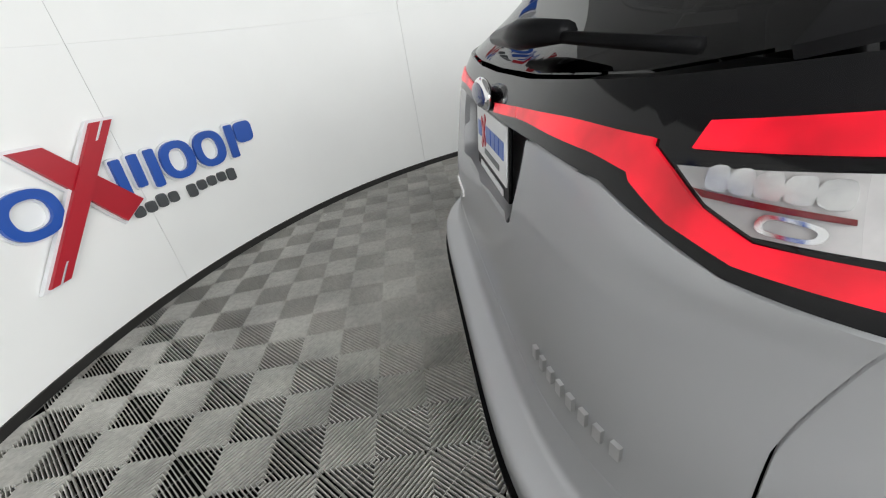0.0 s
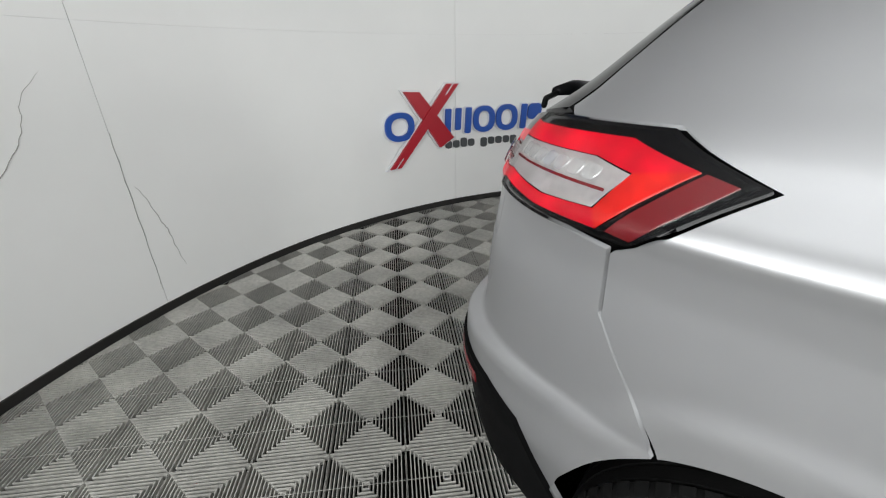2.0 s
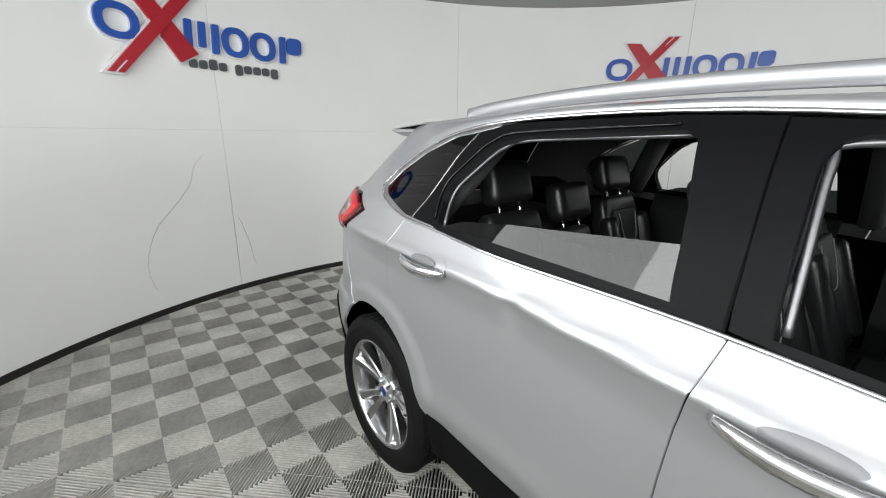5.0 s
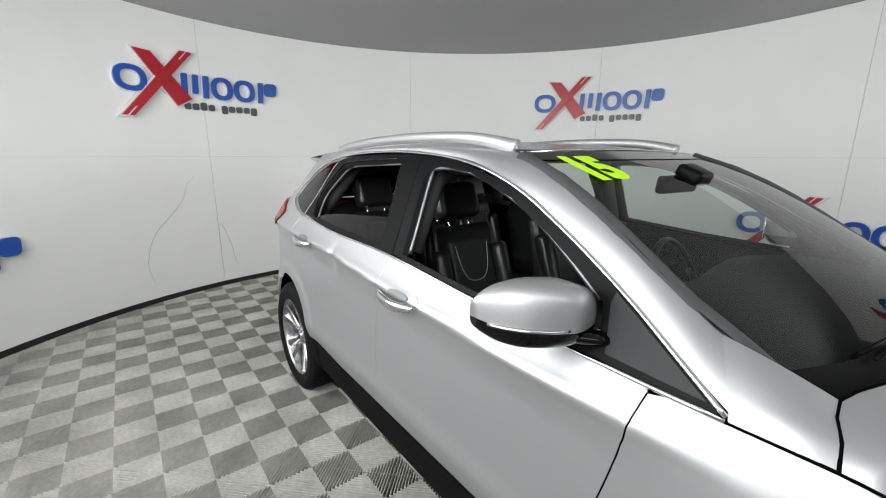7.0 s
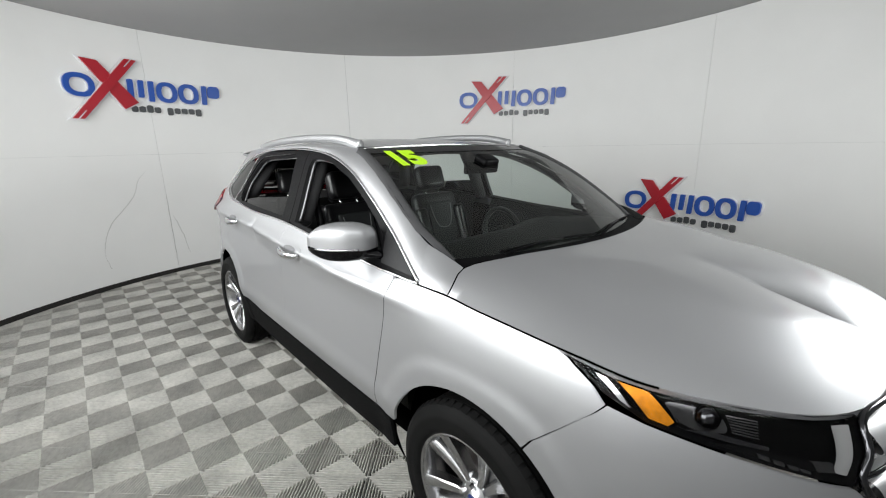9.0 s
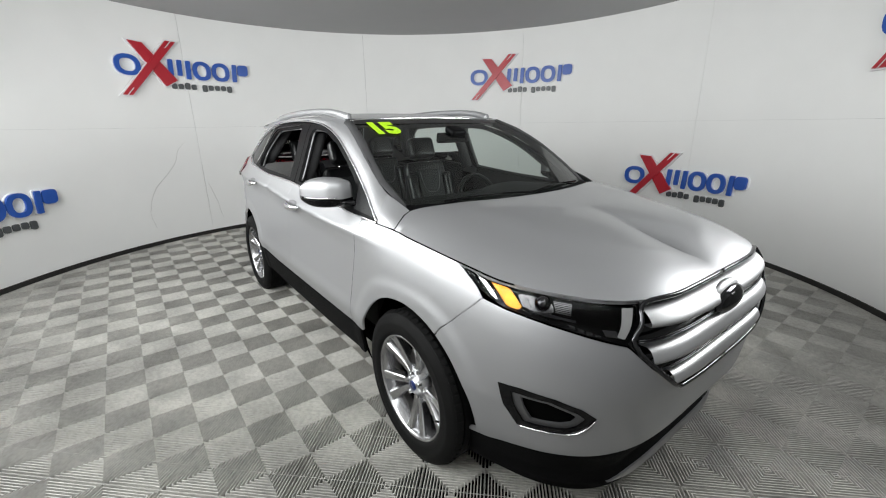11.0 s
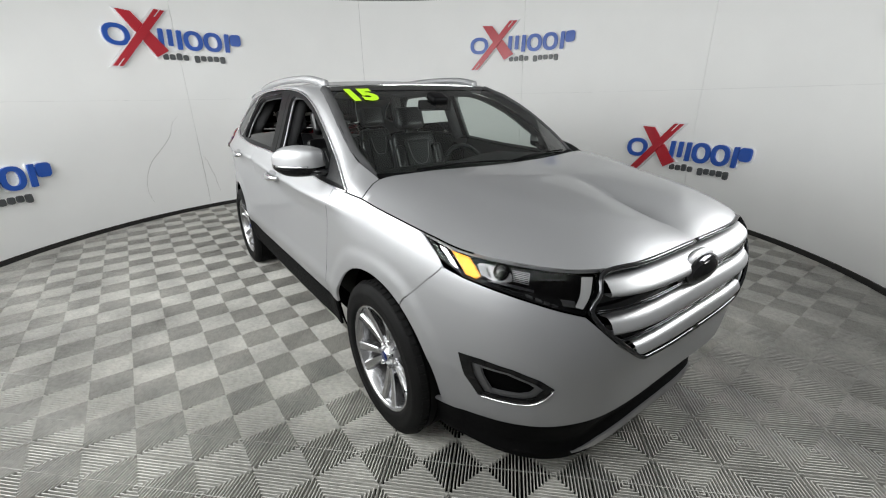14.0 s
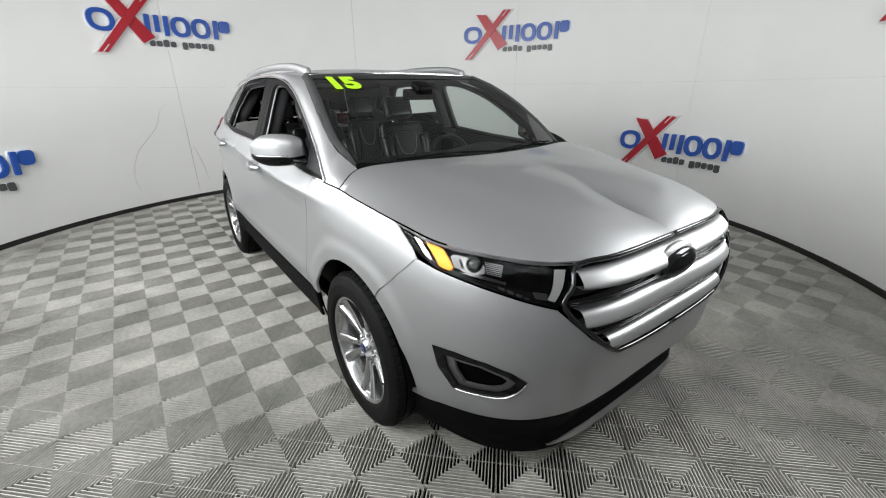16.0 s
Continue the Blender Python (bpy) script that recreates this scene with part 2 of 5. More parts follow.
def grid(rows, closed=False):
    bm = bmesh.new()
    vs = [[bm.verts.new(v) for v in r] for r in rows]
    for i in range(len(vs) - 1):
        n = len(vs[i])
        for j in range(n if closed else n - 1):
            bm.faces.new((vs[i][j], vs[i][(j + 1) % n], vs[i + 1][(j + 1) % n], vs[i + 1][j]))
    return bm


def solid(bm, depth):
    bmesh.ops.recalc_face_normals(bm, faces=bm.faces)
    bmesh.ops.solidify(bm, geom=bm.faces[:], thickness=depth)
    return bm


def tube(points, r, seg=8, flat=1.0):
    """A round bar swept along points; flat squeezes it upwards."""
    pts = [Vector(p) for p in points]
    rows = []
    for i, p in enumerate(pts):
        d = (pts[min(i + 1, len(pts) - 1)] - pts[max(i - 1, 0)]).normalized()
        a = d.cross(Vector((0, 0, 1)))
        a = a.normalized() if a.length > 1e-4 else Vector((1, 0, 0))
        b = a.cross(d).normalized()
        rr = r(i / (len(pts) - 1)) if callable(r) else r
        rows.append([p + a * rr * math.cos(2 * math.pi * k / seg) + b * rr * flat * math.sin(2 * math.pi * k / seg) for k in range(seg)])
    bm = grid(rows, True)
    bm.faces.new([v for v in bm.verts[:][:seg]] if False else bm.verts[:seg][::-1]) if seg > 2 else None
    bm.faces.new(bm.verts[-seg:])
    return bm


def block(size, bevel=0.01, seg=2, m=None):
    bm = bmesh.new()
    bmesh.ops.create_cube(bm, size=1.0, matrix=Matrix.Diagonal((*size, 1)))
    if bevel:
        bmesh.ops.bevel(bm, geom=bm.edges[:], offset=min(bevel, min(size) * 0.49), segments=seg, profile=0.6, affect="EDGES", clamp_overlap=True)
    if m is not None:
        bmesh.ops.transform(bm, matrix=m, verts=bm.verts)
    return bm


def lathe(profile, seg=48, axis="Y"):
    """Profile of (radius, along) swept round the axis."""
    rows = []
    for r, a in profile:
        ring = []
        for k in range(seg):
            t = 2 * math.pi * k / seg
            ring.append(Vector((r * math.cos(t), a, r * math.sin(t))) if axis == "Y" else Vector((r * math.cos(t), r * math.sin(t), a)))
        rows.append(ring)
    return grid(rows, True)


def inside(pts, poly):
    x, y = pts[:, 0], pts[:, 1]
    hit = np.zeros(len(pts), bool)
    q = np.array(poly)
    r = np.roll(q, -1, 0)
    for (x0, y0), (x1, y1) in zip(q, r):
        if y0 != y1:
            hit ^= ((y0 > y) != (y1 > y)) & (x < (x1 - x0) * (y - y0) / (y1 - y0) + x0)
    return hit


def dense(poly, step):
    out = []
    for a, b in zip(poly, poly[1:] + poly[:1]):
        n = max(1, int(math.ceil(math.hypot(b[0] - a[0], b[1] - a[1]) / step)))
        out += [(a[0] + (b[0] - a[0]) * i / n, a[1] + (b[1] - a[1]) * i / n) for i in range(n)]
    return out


from mathutils.geometry import delaunay_2d_cdt


def panel(name, outline, material, parent, fn, holes=(), lift=0.0, skirt=0.014, step=0.035, side=1, label="", whole=False, scale=1.0):
    """A sheet cut to an outline in the surface's own two coordinates, laid on the surface fn, with folded edges.
    side: 1 as fn gives it, -1 mirrored in y; whole: both halves in one mesh. scale: metres per unit of the first coordinate."""
    loops = [dense([(u * scale, v) for u, v in o], step * 0.7) for o in (outline, *holes)]
    verts, edges = [], []
    for lp in loops:
        k = len(verts)
        verts += lp
        edges += [(k + i, k + (i + 1) % len(lp)) for i in range(len(lp))]
    o = np.array(loops[0])
    gx, gy = np.meshgrid(np.arange(o[:, 0].min() + step / 2, o[:, 0].max(), step), np.arange(o[:, 1].min() + step / 2, o[:, 1].max(), step))
    gp = np.c_[gx.ravel(), gy.ravel()]
    ok = inside(gp, loops[0])
    for lp in loops[1:]:
        ok &= ~inside(gp, lp)
    gp = gp[ok]
    border = np.array(verts)
    if len(gp):
        gp = gp[np.min(np.hypot(gp[:, None, 0] - border[None, :, 0], gp[:, None, 1] - border[None, :, 1]), 1) > step * 0.45]
    allv = [Vector(v) for v in verts] + [Vector(p) for p in gp]
    v2, e2, f2, *_ = delaunay_2d_cdt(allv, edges, [], 0, 1e-6)
    cent = np.array([[sum(v2[i][0] for i in f) / len(f), sum(v2[i][1] for i in f) / len(f)] for f in f2])
    ok = inside(cent, loops[0])
    for lp in loops[1:]:
        ok &= ~inside(cent, lp)

    def place(u, v, off):
        p = fn(u, v)
        e = 0.004
        n = (fn(u + e / scale, v) - fn(u - e / scale, v)).cross(fn(u, v + e) - fn(u, v - e))
        n = n.normalized() if n.length > 1e-12 else Vector((0, -1, 0))
        return p + n * off, n
    bm = bmesh.new()
    normals = []
    flips = (side,) if not whole else (1, -1)
    for sgn in flips:
        top, lown = {}, {}
        data = [place(v[0] / scale, v[1], lift) for v in v2]
        count = {}
        for f, good in zip(f2, ok):
            if good:
                for a, b in zip(f, list(f[1:]) + [f[0]]):
                    count[(a, b)] = count.get((a, b), 0) + 1

        def vert(i, store, drop):
            if i not in store:
                p, n = data[i]
                q = p - n * drop
                store[i] = bm.verts.new((q.x, q.y * sgn, q.z))
                normals.append((n.x, n.y * sgn, n.z))
            return store[i]
        for f, good in zip(f2, ok):
            if good:
                ids = list(f) if sgn > 0 else list(f)[::-1]
                bm.faces.new([vert(i, top, 0) for i in ids])
        if skirt:
            ring = {}
            for (a, b) in list(count):
                if (b, a) not in count:
                    if whole and abs(data[a][0].y) < 2e-3 and abs(data[b][0].y) < 2e-3:
                        continue
                    va, vb = vert(a, top, 0), vert(b, top, 0)
                    la, lb = vert(a, lown, skirt), vert(b, lown, skirt)
                    ids = (vb, va, la, lb) if sgn > 0 else (va, vb, lb, la)
                    bm.faces.new(ids)
    bm.verts.index_update()
    me = bpy.data.meshes.new(name)
    bm.to_mesh(me)
    bm.free()
    me.materials.append(material)
    for p in me.polygons:
        p.use_smooth = True
    me.normals_split_custom_set_from_vertices(normals)
    ob = new(name, me)
    ob.parent = parent
    if label:
        ob["label"] = label
    return ob


def thing(name, place, label, category, group=""):
    e = new(name)
    e.empty_display_size = 0.1
    e.matrix_world = place
    return tagged(e, label, category, group)

# ---------------------------------------------------------------- booth: wall, ceiling, skirting
SEAMS = [195.1 + 38.8 * k for k in range(-4, 5)] + [195.1 + 38.8 * 4 + 24.8]


def arc_sheet(a0, a1, r0, r1, z0, z1, n=20):
    """A bent board between two bearings, two radii and two heights."""
    rows = []
    for i in range(n + 1):
        a = a0 + (a1 - a0) * i / n
        rows.append([ring_point(a, r0, z0), ring_point(a, r0, z1), ring_point(a, r1, z1), ring_point(a, r1, z0)])
    bm = grid(rows, True)
    bm.verts.ensure_lookup_table()
    bm.faces.new(bm.verts[:4])
    bm.faces.new(bm.verts[-4:])
    bmesh.ops.recalc_face_normals(bm, faces=bm.faces)
    return bm


def sharp(ob, deg=35):
    ob.data.set_sharp_from_angle(angle=radians(deg))
    return ob


wall = sharp(part("wall_round", arc_sheet(0, 359.99, RW + 0.012, RW + 0.1, -0.02, TOP + 0.1, 120), WALL_BACK))
tagged(wall, "round white booth wall of bent painted panels", "wall", kind="structure")
GAP = 0.045
for a0, a1 in zip(SEAMS, SEAMS[1:]):
    for z0, z1 in ((0.0, 1.6242), (1.6250, TOP)):
        if a0 < 310:
            sharp(part("wall_panel", arc_sheet(a0 + GAP / 2, a1 - GAP / 2, RW, RW + 0.011, z0, z1), WALL, wall))
        else:
            # Unseen grey section in place of white panels, added to dim the car's front.
            sharp(part("entrance_curtain", arc_sheet(a0, a1, RW, RW + 0.011, z0, z1), DIM_WALL, wall, "unseen grey wall section, added to dim the car's front"))

skirting = sharp(part("baseboard", arc_sheet(0, 359.99, RW - 0.012, RW - 0.0005, 0.0, 0.055, 160), BASE))
tagged(skirting, "black rubber skirting strip at the foot of the round wall", "skirting", kind="structure")

bm = bmesh.new()
bmesh.ops.create_cone(bm, cap_ends=True, segments=120, radius1=RW + 0.1, radius2=RW + 0.1, depth=0.08, matrix=Matrix.Translation((CX, CY, TOP + 0.045)))
ceiling = sharp(part("ceiling", bm, CEILING))
tagged(ceiling, "flat matt grey ceiling of the booth", "ceiling", kind="structure")

# cracks and a filled patch in the paint


def on_wall(az, z, d=0.0):
    return ring_point(az, RW - d, z)


def crack(points, r):
    pts = rounded(points, 6)
    return tube([on_wall(a + 0.05 * math.sin(i * 1.7), z, 0.0005) for i, (a, z) in enumerate(pts)], lambda t: r * (0.35 + 0.65 * math.sin(math.pi * min(max(t, 0.04), 0.96))), 5)


part("crack", crack([(197.9, 1.40), (199.3, 1.30), (199.8, 1.19), (200.6, 1.09), (202.6, 0.94), (204.4, 0.82), (205.6, 0.68), (206.2, 0.56), (206.5, 0.42), (206.0, 0.25)], 0.0024), CRACK, wall, "thin long crack in the paint")
part("crack", crack([(194.6, 0.80), (194.1, 0.72), (193.5, 0.56), (193.2, 0.50), (193.0, 0.38), (192.6, 0.23)], 0.0026), CRACK, wall, "thin short crack in the paint")
part("seam_split", crack([(195.12, 0.15), (195.1, 0.5), (195.1, 0.85), (195.1, 1.1)], 0.002), CRACK, wall, "open joint between two wall panels")
rng = random.Random(5)
for az, z, w in ((206.6, 0.245, 0.05), (209.2, 0.73, 0.03)):
    pts = [(az + w * 14 * math.cos(t) * rng.uniform(0.6, 1.1), z + w * 0.5 * math.sin(t) * rng.uniform(0.6, 1.1)) for t in np.linspace(0, 6.0, 13)]
    bm = bmesh.new()
    bm.faces.new([bm.verts.new(on_wall(a, zz, 0.0015)) for a, zz in pts])
    part("filler_patch", bm, SMUDGE, wall, "pale smear of filler on the paint")

# ---------------------------------------------------------------- wall signs, drawn as plain shapes


def sign_face(outline, az, z, d0, d1):
    """A plate of that outline (metres along and up) standing between two depths off the wall."""
    def at(u, v, d):
        return ring_point(az - math.degrees(u / RW), RW - d, z + v)
    bm = bmesh.new()
    front = [bm.verts.new(at(u, v, d1)) for u, v in outline]
    back = [bm.verts.new(at(u, v, d0)) for u, v in outline]
    bm.faces.new(front)
    n = len(outline)
    for i in range(n):
        bm.faces.new((front[i], back[i], back[(i + 1) % n], front[(i + 1) % n]))
    bmesh.ops.triangulate(bm, faces=[f for f in bm.faces if len(f.verts) > 4])
    bmesh.ops.recalc_face_normals(bm, faces=bm.faces)
    return bm


def sign_ring(u, v, rx, ry, w, az, z, d0, d1, n=40):
    def at(a, b, d):
        return ring_point(az - math.degrees(a / RW), RW - d, z + b)
    rows = []
    for k in range(n + 1):
        t = 2 * math.pi * k / n
        c, s = math.copysign(abs(math.cos(t)) ** 0.85, math.cos(t)), math.copysign(abs(math.sin(t)) ** 0.85, math.sin(t))
        rows.append([at(u + rx * c, v + ry * s, d0), at(u + rx * c, v + ry * s, d1), at(u + (rx - w) * c, v + (ry - w * 0.85) * s, d1), at(u + (rx - w) * c, v + (ry - w * 0.85) * s, d0)])
    bm = grid(rows, True)
    bmesh.ops.remove_doubles(bm, verts=bm.verts, dist=1e-5)
    bmesh.ops.recalc_face_normals(bm, faces=bm.faces)
    return bm


def grow(poly, d):
    cx, cy = sum(p[0] for p in poly) / len(poly), sum(p[1] for p in poly) / len(poly)
    out, k = [], len(poly)
    for i in range(k):
        a, b, c = (np.array(poly[(i + j) % k]) for j in (-1, 0, 1))
        e, f = (b - a) / np.linalg.norm(b - a), (c - b) / np.linalg.norm(c - b)
        n1, n2 = np.array((e[1], -e[0])), np.array((f[1], -f[0]))
        m = (n1 + n2) / max(np.linalg.norm(n1 + n2), 1e-6)
        out.append(tuple(b + m * d / max(m @ n1, 0.4)))
    return out


def soft_block(x0, x1, y0, y1, r=0.02, lean=0.0):
    pts = []
    for cx, cy, s in ((x1 - r, y0 + r, -90), (x1 - r, y1 - r, 0), (x0 + r, y1 - r, 90), (x0 + r, y0 + r, 180)):
        for k in range(5):
            a = radians(s + 22.5 * k)
            pts.append((cx + r * math.cos(a) + lean * (cy + r * math.sin(a) - y0), cy + r * math.sin(a)))
    return pts


def wall_sign(az, z):
    """Two-tone raised sign; its lettering is reduced to rings, crossed bars and plain blocks."""
    root = thing("wall_sign", Matrix.Identity(4), "raised blue and red sign above small grey bars on white wall", "sign", "wall signs")
    root.location = ring_point(az, RW, z)
    inv = Matrix.Translation(root.location).inverted()

    def add(name, bm, material, label, back):
        for b in (bm, back):
            bmesh.ops.transform(b, matrix=inv, verts=b.verts)
        ob = sharp(part(name, bm, material, root, label), 40)
        sharp(part("backing", back, SIGN_WHITE, ob, "white edge behind it"), 40)
    for u, rx in ((-0.64, 0.155), (0.31, 0.125), (0.575, 0.125)):
        add("ring", sign_ring(u, -0.35, rx, 0.128, 0.058, az, z, 0.022, 0.045), BLUE, "blue ring", sign_ring(u + 0.004, -0.354, rx + 0.012, 0.14, 0.082, az, z, 0.0, 0.0225))
    for x0, x1, y0 in ((-0.145, -0.083, -0.475), (-0.028, 0.033, -0.435), (0.088, 0.15, -0.475), (0.735, 0.797, -0.475), (0.812, 0.965, -0.385)):
        o = soft_block(x0 + 0.06 * (y0 + 0.475), x1 + 0.06 * (y0 + 0.475), y0, -0.228, 0.012 if x1 - x0 < 0.1 else 0.045, 0.06)
        add("block", sign_face(o, az, z, 0.022, 0.045), BLUE, "blue block", sign_face(grow(o, 0.012), az, z, 0.0, 0.0225))
    bar = [(-0.775, -0.722), (-0.66, -0.722), (0.005, -0.005), (-0.12, 0.0)]
    add("cross_bar", sign_face(bar, az, z, 0.030, 0.056), RED, "long red slanting bar", sign_face(grow(bar, 0.016), az, z, 0.0, 0.0305))
    arm = [(-0.2, -0.585), (-0.045, -0.5), (-0.42, -0.06), (-0.585, -0.05)]
    add("cross_arm", sign_face(arm, az, z, 0.024, 0.050), RED, "short red slanting bar", sign_face(grow(arm, 0.016), az, z, 0.0, 0.0245))
    line = [(-0.725, -0.722), (-0.71, -0.722), (-0.05, -0.004), (-0.066, -0.003)]
    o = sign_face(line, az, z, 0.056, 0.0575)
    bmesh.ops.transform(o, matrix=inv, verts=o.verts)
    part("pinstripe", o, SIGN_WHITE, root, "white pinstripe")
    for k in range(9):
        x0 = -0.12 + 0.088 * k + (0.06 if k > 3 else 0.0)
        b = soft_block(x0, x0 + 0.066, -0.612 - (0.022 if k in (4, 8) else 0.0), -0.540 + (0.018 if k == 2 else 0.0), 0.02)
        o = sign_face(b, az, z, 0.001, 0.022)
        bmesh.ops.transform(o, matrix=inv, verts=o.verts)
        sharp(part("bar", o, SIGN_GREY, root, "dark grey bar"), 40)


for az, z in ((196.4, 2.765), (119.1, 2.755), (156.3, 1.21), (80.55, 1.20), (234.4, 1.205), (42.0, 2.76), (272.8, 2.76)):
    wall_sign(az, z)

# ---------------------------------------------------------------- car: the body's outer skin as a function
WHEELBASE, HUB_Z, TYRE_R = 2.87, 0.384, 0.384
AXF, AXR = WHEELBASE / 2, -WHEELBASE / 2
EXP_F, EXP_R = 4.65, 5.3
nose = spline([(0.12, 2.24), (0.2, 2.305), (0.26, 2.298), (0.35, 2.335), (0.44, 2.385), (0.5, 2.398), (0.62, 2.413), (0.72, 2.434), (0.78, 2.437), (0.95, 2.42), (1.03, 2.38), (1.10, 2.31), (1.2, 2.30), (1.9, 2.30)])
tail = spline([(0.12, 2.13), (0.25, 2.23), (0.42, 2.28), (0.58, 2.30), (0.68, 2.317), (0.735, 2.318), (0.755, 2.308), (0.790, 2.258), (0.86, 2.25), (0.95, 2.245), (1.13, 2.215), (1.20, 2.20), (1.28, 2.165), (1.365, 2.05), (1.5, 1.89), (1.62, 1.73), (1.72, 1.57)])
flank = spline([(0.10, 0.80), (0.20, 0.875), (0.32, 0.905), (0.42, 0.925), (0.55, 0.945), (0.62, 0.957), (0.70, 0.947), (0.80, 0.940), (0.98, 0.934), (1.06, 0.943), (1.092, 0.951), (1.100, 0.948), (1.13, 0.925), (1.20, 0.882), (1.30, 0.838), (1.45, 0.785), (1.58, 0.735), (1.66, 0.69), (1.72, 0.645)])
flank_front = spline([(0.10, 0.80), (0.20, 0.875), (0.32, 0.905), (0.42, 0.925), (0.55, 0.945), (0.62, 0.955), (0.80, 0.952), (0.98, 0.943), (1.06, 0.932), (1.13, 0.914), (1.20, 0.882), (1.30, 0.838), (1.45, 0.785), (1.58, 0.735), (1.72, 0.645)])
shoulder = spline([(-2.4, 1.15), (-1.7, 1.175), (-0.8, 1.165), (-0.17, 1.125), (0.6, 1.09), (1.0, 1.08), (1.5, 1.05), (2.0, 0.98), (2.4, 0.92)])


def blend(a, b, x):
    t = min(max((x - a) / (b - a), 0), 1)
    return t * t * (3 - 2 * t)


DENT = (-0.60, 1.135)                           # small dent in the crease of the rear door


def half_width(x, z):
    lift = (shoulder(x) - 1.095) * blend(0.62, 0.98, z) * (1 - blend(1.28, 1.55, z))
    k = blend(0.75, 1.35, x)
    w = flank(z - lift) * (1 - k) + flank_front(z - lift) * k
    w -= 0.010 * math.exp(-((x - DENT[0]) / 0.035) ** 2 - ((z - DENT[1]) / 0.06) ** 2)
    for ax in (AXF, AXR):
        d = math.hypot(x - ax, z - 0.42)
        w += 0.009 * (1 - blend(0.475, 0.55, d)) * (1 - blend(0.86, 0.98, z))
    return w


slip = spline([(0, 0), (20, 0.3), (34, 0.5), (39.5, 1.0), (46, 0.7), (52, 0.5), (60, 0), (180, 0)])


def unslip(v):
    u = v
    for _ in range(4):
        u = v + slip(u)
    return u


def skin(u, z):
    """The right half of the body: u runs in degrees from the middle of the tail (0) round the side to the middle of the nose (180)."""
    u -= slip(u)
    c, s = -math.cos(radians(u)), math.sin(radians(u))
    e = EXP_F if c > 0 else EXP_R
    k = (abs(c) ** e + abs(s) ** e) ** (-1 / e)
    x = k * c * (nose(z) if c > 0 else tail(z))
    return Vector((x, -k * s * half_width(x, z), z))


def sx(x, z):
    """Skin coordinates of a place on the side, by its x and height."""
    q = x / (nose(z) if x > 0 else tail(z))
    q = max(min(q, 0.9999), -0.9999)
    e = EXP_F if q > 0 else EXP_R
    return (unslip(math.degrees(math.atan2((1 - abs(q) ** e) ** (1 / e), -q))), z)


def fy(y, z):
    """Skin coordinates of a place on the nose, by its distance from the middle."""
    w = half_width(2.1, z)
    q = min(abs(y) / w, 0.9999)
    return (180 - math.degrees(math.atan2(q, (1 - q ** EXP_F) ** (1 / EXP_F))), z)


def ry(y, z):
    """Skin coordinates of a place on the tail."""
    w = half_width(-2.1, z)
    q = min(abs(y) / w, 0.9999)
    return (unslip(math.degrees(math.atan2(q, (1 - q ** EXP_R) ** (1 / EXP_R)))), z)


# ---------------------------------------------------------------- car: panels on the skin
car = thing("car", Matrix.Identity(4), "silver metallic five-door crossover with open front window on ribbed floor", "car")
DEG = 0.036


def skin_panel(name, outline, material, **kw):
    return panel(name, outline, material, car, skin, scale=DEG, **kw)


def pair(name, outline, material, **kw):
    """The same panel on the right and on the left."""
    return [skin_panel(name, outline, material, side=s, **kw) for s in (1, -1)]


def on_x(pts):
    return [sx(x, z) for x, z in pts]


ARCH_R, ARCH_Z = 0.428, 0.42


def arch(ax, a0, a1, r=ARCH_R, n=22):
    return [(ax + r * math.cos(radians(a0 + (a1 - a0) * i / n)), ARCH_Z + r * math.sin(radians(a0 + (a1 - a0) * i / n))) for i in range(n + 1)]


G = 0.0024                                      # half a shut line
SILL = 0.54                                    # upper edge of the black sill
# upper outline of the side windows, and the belt under them
UPPER = [(-1.53, 1.378), (-1.44, 1.456), (-1.29, 1.541), (-1.09, 1.609), (-0.8, 1.646), (-0.32, 1.657), (0.12, 1.628), (0.44, 1.553), (0.69, 1.437), (0.88, 1.328), (1.03, 1.232), (1.14, 1.162)]
BELT = [(1.14, 1.162), (0.7, 1.181), (0.35, 1.203), (-0.15, 1.238), (-0.7, 1.252), (-1.05, 1.275), (-1.26, 1.285), (-1.47, 1.333), (-1.53, 1.378)]
upper_z = spline(UPPER)
belt_z = spline(BELT[::-1][1:])
SEAM_FR = [(1.0, 1.158), (0.955, 0.95), (0.91, 0.76), (0.885, 0.6), (0.88, 0.45)]        # wing to front door
SEAM_MID = [(-0.10, 1.234), (-0.15, 1.0), (-0.165, 0.75), (-0.155, 0.6), (-0.15, 0.45)]    # front to rear door
SEAM_RR = [(-1.235, 1.283), (-1.29, 1.15), (-1.315, 1.0), (-1.325, 0.86)]               # rear door to quarter
seam_fr, seam_mid, seam_rr = (spline([(z, x) for x, z in s[::-1]]) for s in (SEAM_FR, SEAM_MID, SEAM_RR))
hood_edge = spline([(0.9, 1.165), (1.14, 1.159), (1.30, 1.153), (1.41, 1.140), (1.56, 1.124), (1.75, 1.098), (1.95, 1.068), (2.15, 1.058), (2.3, 1.048), (2.45, 1.045)])


def seam_line(f, z0, z1, dx, n=10):
    return [(f(z0 + (z1 - z0) * i / n) + dx, z0 + (z1 - z0) * i / n) for i in range(n + 1)]


def belt_line(x0, x1, dz, n=10):
    return [(x0 + (x1 - x0) * i / n, belt_z(x0 + (x1 - x0) * i / n) + dz) for i in range(n + 1)]


# front door and rear door
front_door = on_x(seam_line(seam_mid, 1.228, SILL, G) + seam_line(seam_fr, SILL, 1.15, -G) + belt_line(0.99, -0.095, -0.008))
rear_arch_pts = [p for p in arch(AXR, 5, 110) if p[0] > seam_rr(max(p[1], 0.86)) + G and p[1] > SILL]
